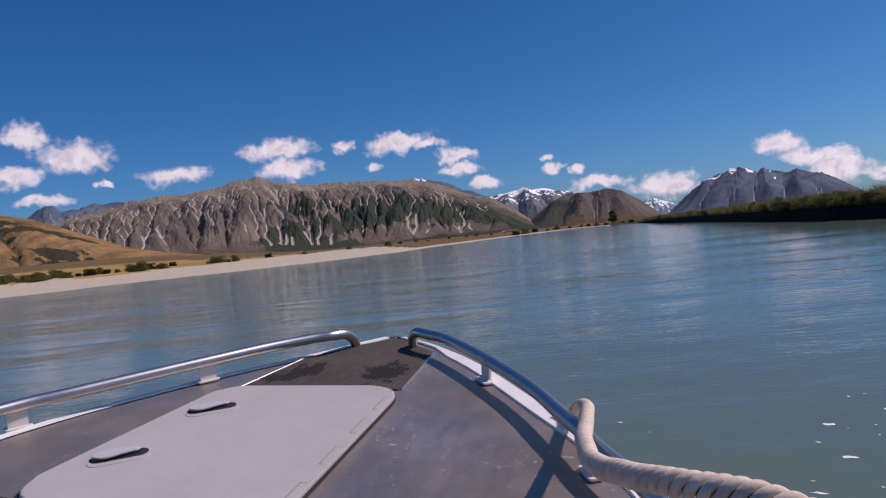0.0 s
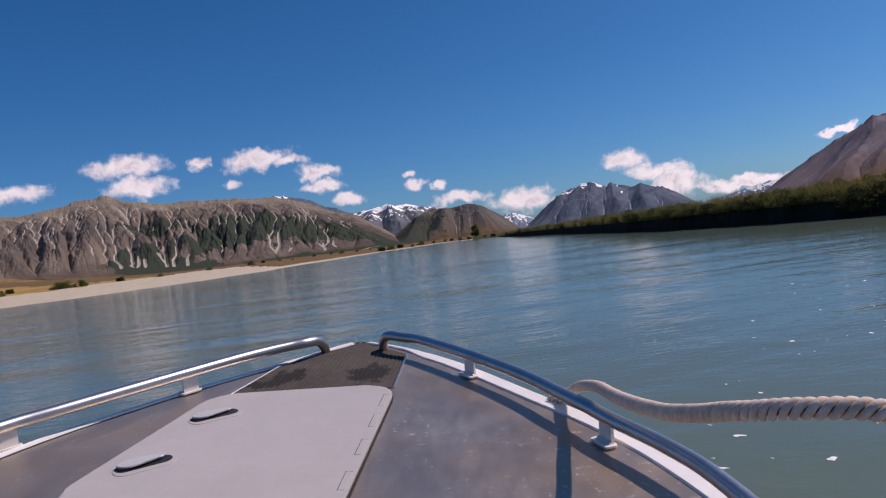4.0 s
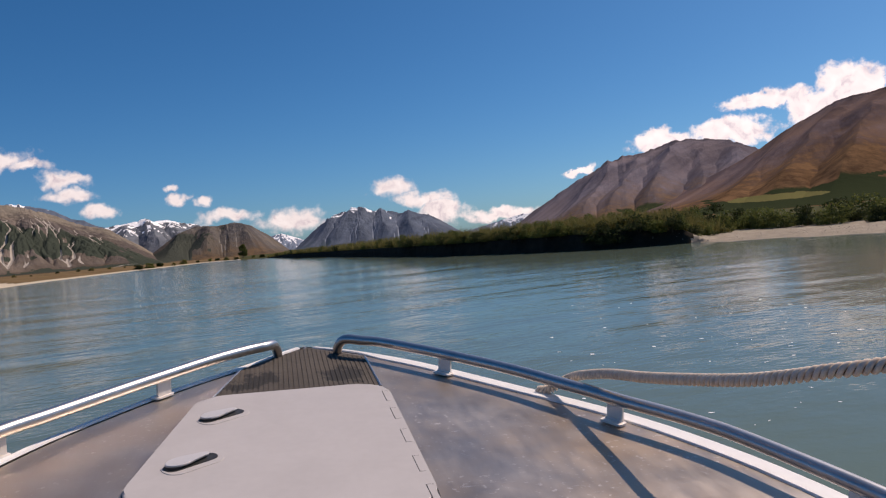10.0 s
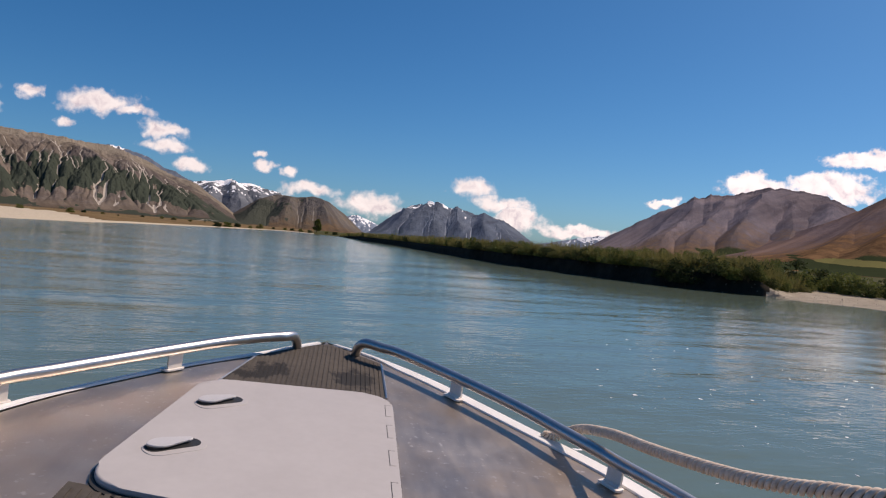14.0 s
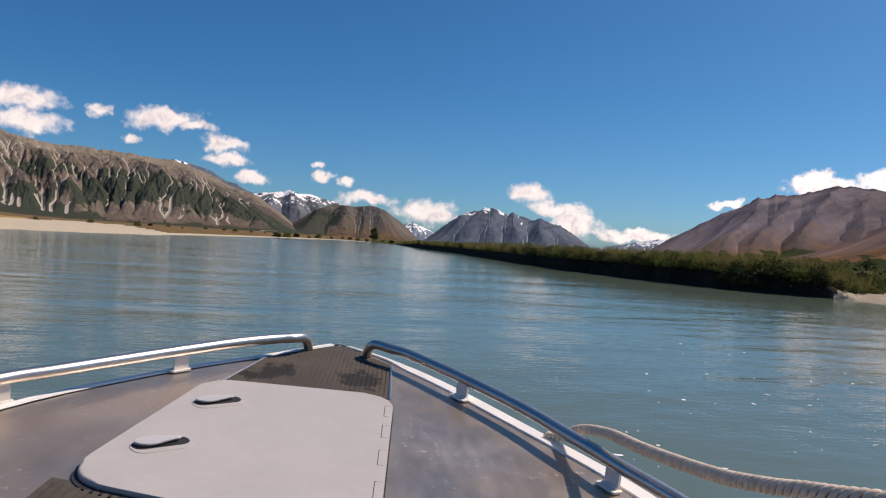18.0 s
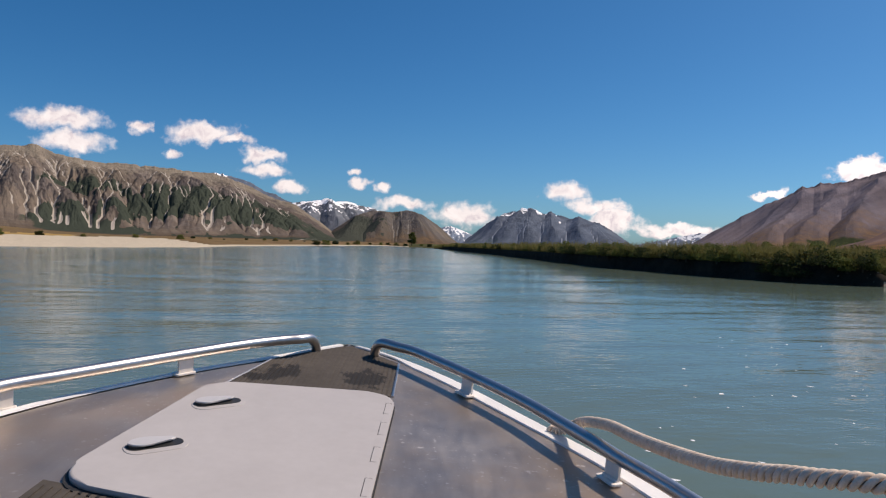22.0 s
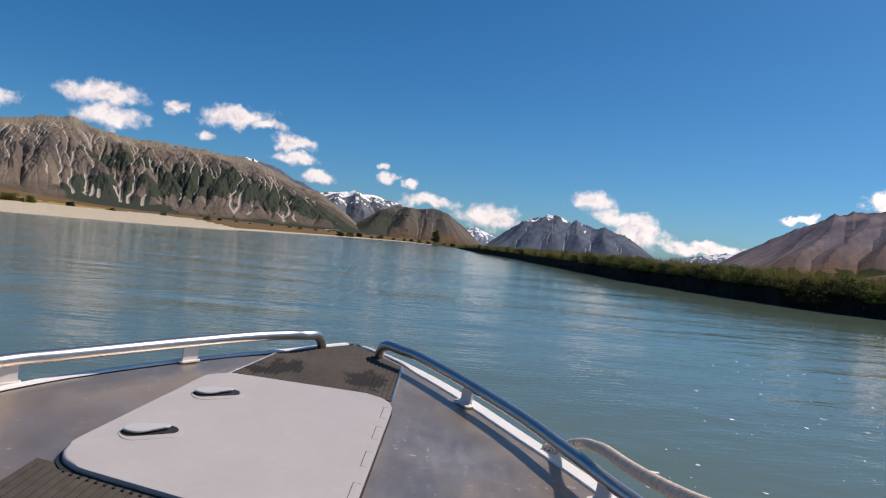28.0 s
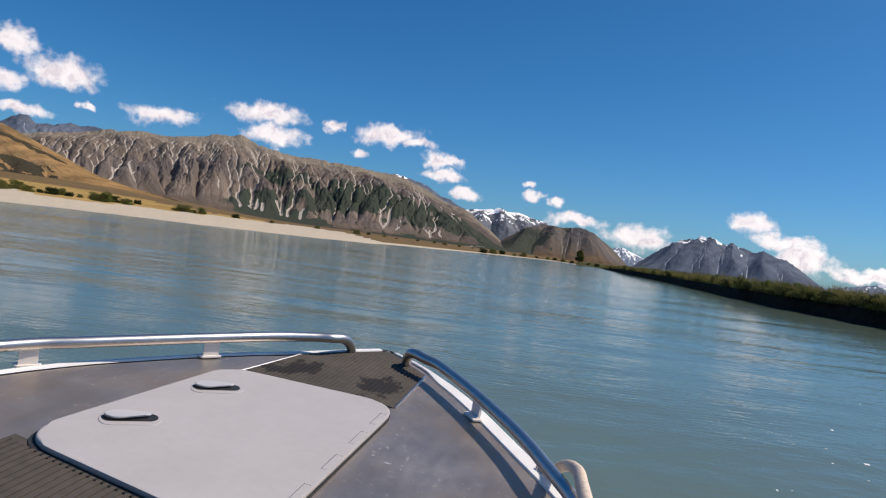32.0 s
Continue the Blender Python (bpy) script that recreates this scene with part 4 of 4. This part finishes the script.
# rails: a bent tube each side on flat welded brackets
def rail(side):
    if side > 0:
        line = ((0.107, 2.497, 0.0), (0.109, 2.487, 0.030), (0.123, 2.470, 0.054), (0.146, 2.452, 0.062), (0.185, 2.424, 0.062), (0.249, 2.380, 0.062), (0.378, 2.230, 0.062), (0.460, 2.122, 0.062), (0.535, 2.018, 0.062),
                (0.601, 1.914, 0.062), (0.659, 1.806, 0.062), (0.712, 1.710, 0.062), (0.757, 1.617, 0.062), (0.840, 1.470, 0.062), (0.905, 1.30, 0.062), (0.985, 0.90, 0.062), (1.035, 0.40, 0.062), (1.055, -1.0, 0.062))
    else:
        line = ((-0.098, 2.500, 0.0), (-0.100, 2.490, 0.026), (-0.112, 2.452, 0.055), (-0.138, 2.408, 0.062), (-0.181, 2.378, 0.062), (-0.257, 2.308, 0.062), (-0.325, 2.231, 0.062), (-0.387, 2.152, 0.062), (-0.445, 2.078, 0.062),
                (-0.548, 1.942, 0.062), (-0.638, 1.821, 0.062), (-0.718, 1.714, 0.062), (-0.810, 1.52, 0.062), (-0.905, 1.20, 0.062), (-0.985, 0.80, 0.062), (-1.04, 0.20, 0.062), (-1.06, -0.80, 0.062))
    bm = bmesh.new()
    tube(bm, curve_through(line, 110), 0.0165, 16)
    r = part("bow_rail", bm, POLISHED, boat, "polished aluminium tube rail", True)
    k = sorted((p for p in line), key=lambda p: p[1])
    for y in ((2.175, 1.64, 1.05, 0.2) if side > 0 else (2.115, 1.715, 1.15, 0.3)):
        x = float(np.interp(y, [p[1] for p in k], [p[0] for p in k]))
        lean = math.atan2(float(np.interp(y + 0.05, [p[1] for p in k], [p[0] for p in k])) - x, 0.05)
        bm = bmesh.new()
        # upright strap, a curved root on each side and a foot that turns inboard
        slab(bm, [(-0.0035, -0.024), (0.0035, -0.024), (0.0035, 0.024), (-0.0035, 0.024)], 0.004, 0.056, 0.001, 1)
        slab(bm, rounded(-0.024, -0.033, 0.009, 0.033, 0.008, 4), 0.001, 0.0065, 0.002, 2)
        slab(bm, [(-0.009, -0.025), (-0.0033, -0.025), (-0.0033, 0.025), (-0.009, 0.025)], 0.006, 0.012, 0.003, 1)
        bmesh.ops.rotate(bm, cent=(0, 0, 0), matrix=Matrix.Rotation(-lean, 3, "Z"), verts=bm.verts)
        bmesh.ops.translate(bm, vec=(x, y, 0), verts=bm.verts)
        part("bracket", bm, BRACKET, r, "welded flat rail bracket", False)


rail(1)
rail(-1)

# mooring rope: three strands, tied to the rail and slack over the side
rope = new("mooring_rope")
rope.matrix_world = boat.matrix_world.copy()
tagged(rope, "thick worn white three-strand rope tied to the bow rail", "rope")
core = curve_through([(0.64, 1.925, 0.006), (0.662, 1.905, 0.012), (0.68, 1.88, 0.03), (0.697, 1.848, 0.056), (0.713, 1.8, 0.08), (0.729, 1.726, 0.104), (0.736, 1.655, 0.124), (0.74, 1.586, 0.14), (0.745, 1.516, 0.155), (0.75, 1.43, 0.176), (0.756, 1.337, 0.2), (0.768, 1.247, 0.223), (0.779, 1.165, 0.246),
                      (0.793, 1.102, 0.267), (0.807, 1.05, 0.286), (0.823, 1.009, 0.303), (0.842, 0.968, 0.318), (0.885, 0.912, 0.340), (0.955, 0.868, 0.350), (1.04, 0.81, 0.33), (1.10, 0.70, 0.26), (1.13, 0.5, 0.16), (1.12, 0.2, 0.08), (1.095, -0.2, 0.05), (1.055, -0.45, 0.085)], 1500)
length = [0.0]
for a, b in zip(core, core[1:]):
    length.append(length[-1] + float(np.linalg.norm(b - a)))
for s in range(3):
    bm = bmesh.new()
    line = []
    for k, c in enumerate(core):
        d = Vector(core[min(k + 1, len(core) - 1)] - core[max(k - 1, 0)]).normalized()
        side = d.cross(Vector((0, 0, 1))).normalized()
        u = side.cross(d)
        a = 2 * math.pi * (length[k] / 0.043 + s / 3)
        line.append(Vector(c) + (side * math.cos(a) + u * math.sin(a)) * 0.0088)
    tube(bm, line, 0.0051, 9)
    part("strand", bm, ROPE, rope, "", True)

# added filler tube, its dark colour painting the shade between the strands
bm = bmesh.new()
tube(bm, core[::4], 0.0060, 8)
part("core", bm, simple("rope_gap_shade", (0.20, 0.15, 0.11), (0.30, 0.24, 0.18), 60, 0.95), rope, "added heart of the rope, coloured dark as shade between its strands")

# ---- plants ----
LEAF = [thin_leaf("shrub_leaves", (0.082, 0.108, 0.028), (0.200, 0.215, 0.066), 1.5, 0.36), thin_leaf("olive_leaves", (0.105, 0.112, 0.032), (0.225, 0.208, 0.074), 1.5, 0.30),
        thin_leaf("dark_leaves", (0.025, 0.038, 0.014), (0.065, 0.080, 0.028), 1.5, 0.4)]
BARK = simple("grey_bark", (0.05, 0.04, 0.03), (0.12, 0.10, 0.075), 8, 0.9)
STRAW = thin_leaf("tall_dry_grass", (0.14, 0.135, 0.038), (0.29, 0.25, 0.092), 2.0, 0.36)


def leaves(r, blobs, n, size):
    """Many small leaf sprays scattered through the given blobs (x, y, z, rx, rz)."""
    vs, fs = [], []
    for i in range(n):
        bx, by, bz, rx, rz = r.choice(blobs)
        d = Vector((r.gauss(0, 1), r.gauss(0, 1), r.gauss(0, 1))).normalized() * r.uniform(0.55, 1.05)
        c = Vector((bx + d.x * rx, by + d.y * rx, max(0.03, bz + d.z * rz)))
        a = Vector((r.gauss(0, 1), r.gauss(0, 1), r.gauss(0, 0.7))).normalized()
        b = a.cross(Vector((r.gauss(0, 1), r.gauss(0, 1), r.gauss(0, 1)))).normalized()
        s = size * r.uniform(0.6, 1.4)
        k = len(vs)
        vs += [c - a * s, c + b * s * 0.45, c + a * s, c - b * s * 0.45]
        fs.append((k, k + 1, k + 2, k + 3))
    return vs, fs


def shrub(seed, wide, tall, leaf, n=700, size=0.09):
    r = random.Random(seed)
    root = new("shrub")
    bm = bmesh.new()
    blobs = []
    for i in range(7):
        a, q = r.uniform(0, 6.28), r.uniform(0.1, 0.75) * wide * 0.5
        z = tall * r.uniform(0.35, 0.85)
        tip = (q * math.cos(a), q * math.sin(a), z)
        tube(bm, [(0.04 * math.cos(a), 0.04 * math.sin(a), -0.15), (tip[0] * 0.45, tip[1] * 0.45, z * 0.5), tip], [0.03, 0.02, 0.008], 5)
        blobs.append((*tip, wide * r.uniform(0.16, 0.26), tall * r.uniform(0.13, 0.24)))
    part("trunk", bm, BARK, root)
    vs, fs = leaves(r, blobs + [(0, 0, tall * 0.3, wide * 0.42, tall * 0.28), (wide * 0.2, 0, tall * 0.2, wide * 0.3, tall * 0.2), (-wide * 0.15, wide * 0.15, tall * 0.22, wide * 0.3, tall * 0.2)] * 3, n, size)
    me = bpy.data.meshes.new("foliage")
    me.from_pydata(vs, [], fs)
    me.materials.append(leaf)
    ob = new("foliage", me)
    ob.parent = root
    return root


def behind_gravel(b):
    """How far the plants stand back where the bank runs out into gravel, in metres."""
    return 9.0 * (1 - smooth(np.asarray(b, float), -49.5, -46.0))


def put(root, b, off, turn, scale, drop=0.05):
    off = max(off, float(behind_gravel(b)) + 0.4 * off) if -50 < b < -40 else off
    x, y, _ = way(b, float(shore(b)) + off)
    z = float(ground_height(np.array(float(b)), np.array(float(off))))
    m = pose(float(x), float(y), z - drop, 0, 0, turn)
    c = copy_thing(root, m)
    scale *= 0.6 + 0.4 * float(smooth(np.array(float(b)), -50.0, -45.0)) if -51 < b < -40 and off < 10 else 1.0
    c.scale = (scale, scale, scale)
    return c


def clear_away(roots):
    for k in roots:
        for c in list(k.children):
            bpy.data.objects.remove(c)
        bpy.data.objects.remove(k)


def scatter(kinds, r, b0, b1, spacing, off0, off1, small, large):
    """A belt of shrubs between two bearings, spaced in metres along the shore."""
    b = b0
    while b < b1:
        put(r.choice(kinds), b, r.uniform(off0, off1), r.uniform(0, 360), r.uniform(small, large))
        b += math.degrees(spacing * r.uniform(0.6, 1.4) / (float(shore(b)) + off0))


r = random.Random(5)
kinds = [tagged(shrub(200 + i, 1.7 + 0.2 * (i % 3), 0.80 + 0.14 * (i % 4), LEAF[i % 3], 1500, 0.06), "dense green riverside shrub on the earth bank", "shrub", "shrubs along the cut bank") for i in range(6)]
scatter(kinds, r, -49, -25, 0.55, 0.15, 0.9, 0.75, 1.0)
scatter(kinds, r, -49, -25, 0.75, 1.2, 3.0, 0.80, 0.98)
scatter(kinds, r, -49, -25, 0.9, 3.0, 6.0, 0.80, 0.98)
scatter(kinds, r, -25, -15.6, 1.3, 0.6, 3.0, 0.85, 1.15)
clear_away(kinds)
kinds = [tagged(shrub(230 + i, 2.6, 1.5 + 0.2 * i, LEAF[(2, 0)[i % 2]], 1500, 0.10), "dark green bush behind the gravel bar", "shrub", "bushes behind the gravel") for i in range(3)]
scatter(kinds, r, -66, -44, 0.95, 9.5, 12, 0.60, 0.85)
scatter(kinds, r, -66, -46, 1.6, 12, 18, 0.7, 1.0)
clear_away(kinds)
kinds = [tagged(shrub(250 + i, 4.2 + 1.0 * i, 2.1 + 0.4 * i, LEAF[(2, 0, 1)[i]], 2200, 0.17), "dark green bush on the dry yellow flat", "shrub", "bushes on the dry flat") for i in range(3)]
scatter(kinds, r, 20.5, 33, 1.25, 50, 72, 0.26, 0.70)
scatter(kinds, r, 15.5, 17.5, 1.3, 56, 64, 0.30, 0.55)
scatter(kinds, r, 4, 20, 7.5, 60, 130, 0.20, 0.62)
scatter(kinds, r, -5, 4, 5.0, 75, 140, 0.16, 0.40)
scatter(kinds, r, -15.5, -4.5, 5.0, 6, 25, 0.4, 0.75)
clear_away(kinds)

# tall grass on the bank's lip, too many blades to count
rg = np.random.RandomState(3)
n = 26000
gb = -49 + 34 * rg.rand(n) ** 0.8
go = 0.8 + behind_gravel(gb) + 5.5 * rg.rand(n) ** 1.3
gr = shore(gb) + go
hx, hy, _ = way(gb, gr)
hz = ground_height(gb, go)
tall = (0.62 + 0.46 * rg.rand(n)) * (0.6 + 0.8 * vnoise(gb * 4, go, 3))
lean, wide = rg.rand(n) * 6.283, 0.012 + 0.010 * rg.rand(n) + gr * 0.00022
ca, sa = np.cos(rg.rand(n) * 6.283), np.sin(rg.rand(n) * 6.283)
base = np.stack([hx, hy, hz - 0.05], -1)
sidew = np.stack([ca, sa, 0 * ca], -1) * wide[:, None]
tip = base + np.stack([np.cos(lean) * tall * 0.35, np.sin(lean) * tall * 0.35, tall], -1)
me = bpy.data.meshes.new("bank_grass")
me.from_pydata(np.stack([base - sidew, base + sidew, tip], 1).reshape(-1, 3).tolist(), [], np.arange(3 * n).reshape(-1, 3).tolist())
me.materials.append(STRAW)
tagged(new("bank_grass", me), "tall yellow-green grass along the top of the bank", "grass", kind="stuff")


# a lone round-headed tree on the far shore
def tree(b, off, tall):
    root = new("tree")
    rt = random.Random(77)
    bm = bmesh.new()
    tube(bm, [(0, 0, -0.3), (0.05, 0.02, tall * 0.25), (-0.04, 0.05, tall * 0.6), (0.02, 0.0, tall * 0.9)], [0.22, 0.17, 0.10, 0.03], 8)
    blobs = []
    for i in range(24):
        z = tall * rt.uniform(0.22, 0.93)
        a, q = rt.uniform(0, 6.28), tall * 0.30 * (1.15 - abs(z / tall - 0.45) * 1.5)
        tube(bm, [(0, 0, z * 0.8), (q * 0.7 * math.cos(a), q * 0.7 * math.sin(a), z)], [0.06, 0.02], 5)
        blobs.append((q * 0.7 * math.cos(a), q * 0.7 * math.sin(a), z, tall * 0.13, tall * 0.10))
    part("trunk", bm, BARK, root)
    vs, fs = leaves(rt, blobs, 6500, 0.20)
    me = bpy.data.meshes.new("crown")
    me.from_pydata(vs, [], fs)
    me.materials.append(LEAF[0])
    c = new("crown", me)
    c.parent = root
    x, y, _ = way(b, float(shore(b)) + off)
    root.matrix_world = pose(float(x), float(y), float(ground_height(np.array(float(b)), np.array(float(off)))), 0, 0, 40)
    return tagged(root, "lone dark broad-crowned tree by the water", "tree")


tree(-13.2, 22, 6.6)

# loose stones along the water's edge of the gravel
rs = np.random.RandomState(21)
vs, fs = [], []
for i in range(1300):
    b, o = rs.uniform(-66, -43), -0.5 + 9 * rs.rand() ** 2
    x, y, _ = way(b, float(shore(b)) + o)
    z = float(ground_height(np.array(b), np.array(o)))
    size = rs.uniform(0.012, 0.040)
    k, turn = len(vs), rs.uniform(0, 6.28)
    for j in range(6):
        a = turn + 1.047 * j
        vs.append((x + size * rs.uniform(0.8, 1.3) * math.cos(a), y + size * rs.uniform(0.7, 1.1) * math.sin(a), z - 0.02))
    for j in range(3):
        a = turn + 2.094 * j
        vs.append((x + size * 0.5 * math.cos(a), y + size * 0.5 * math.sin(a), z + size * rs.uniform(0.45, 0.75)))
    fs.append((k + 6, k + 7, k + 8))
    for j in range(3):
        fs += [(k + 2 * j, k + 2 * j + 1, k + 6 + j), (k + 2 * j + 1, k + (2 * j + 2) % 6, k + 6 + (j + 1) % 3), (k + 2 * j + 1, k + 6 + (j + 1) % 3, k + 6 + j)]
me = bpy.data.meshes.new("river_stones")
me.from_pydata(vs, [], fs)
me.materials.append(simple("grey_stone", (0.27, 0.235, 0.19), (0.44, 0.39, 0.32), 1.7, 0.9))
tagged(new("river_stones", me), "loose grey stones along the gravel shores", "stones", kind="stuff")

# flecks of foam drifting on the water, doubling as painted sun glints
rf = np.random.RandomState(12)
vs, fs = [], []
for i in range(140):
    if i % 5 == 0:
        spot_b, spot_q = (rf.uniform(-66, -36) if i % 4 else rf.uniform(-70, -20)), 3.4 + 9 * rf.rand() ** 1.3
    b, q = spot_b + rf.normal() * 30 / spot_q, max(2.4, spot_q + 0.6 * rf.normal())
    x, y, _ = way(b, q)
    k, n, size, slim, turn = len(vs), 9, 0.009 + 0.030 * rf.rand() ** 3, rf.uniform(0.35, 0.8), rf.uniform(0, 6.28)
    for j in range(n):
        a, e = 6.283 * j / n, size * rf.uniform(0.55, 1.4)
        u, w = e * math.cos(a), e * slim * math.sin(a)
        vs.append((x + u * math.cos(turn) - w * math.sin(turn), y + u * math.sin(turn) + w * math.cos(turn), 0.0015))
    vs.append((x, y, 0.0035))
    fs += [(k + j, k + (j + 1) % n, k + n) for j in range(n)]
me = bpy.data.meshes.new("foam_glint_flecks")
me.from_pydata(vs, [], fs)
me.materials.append(simple("white_foam_glint", (0.86, 0.88, 0.88), (0.95, 0.95, 0.95), 30, 0.5))
tagged(new("foam_glint_flecks", me), "small white flecks on the river, foam and painted sun glints", "foam", kind="stuff")
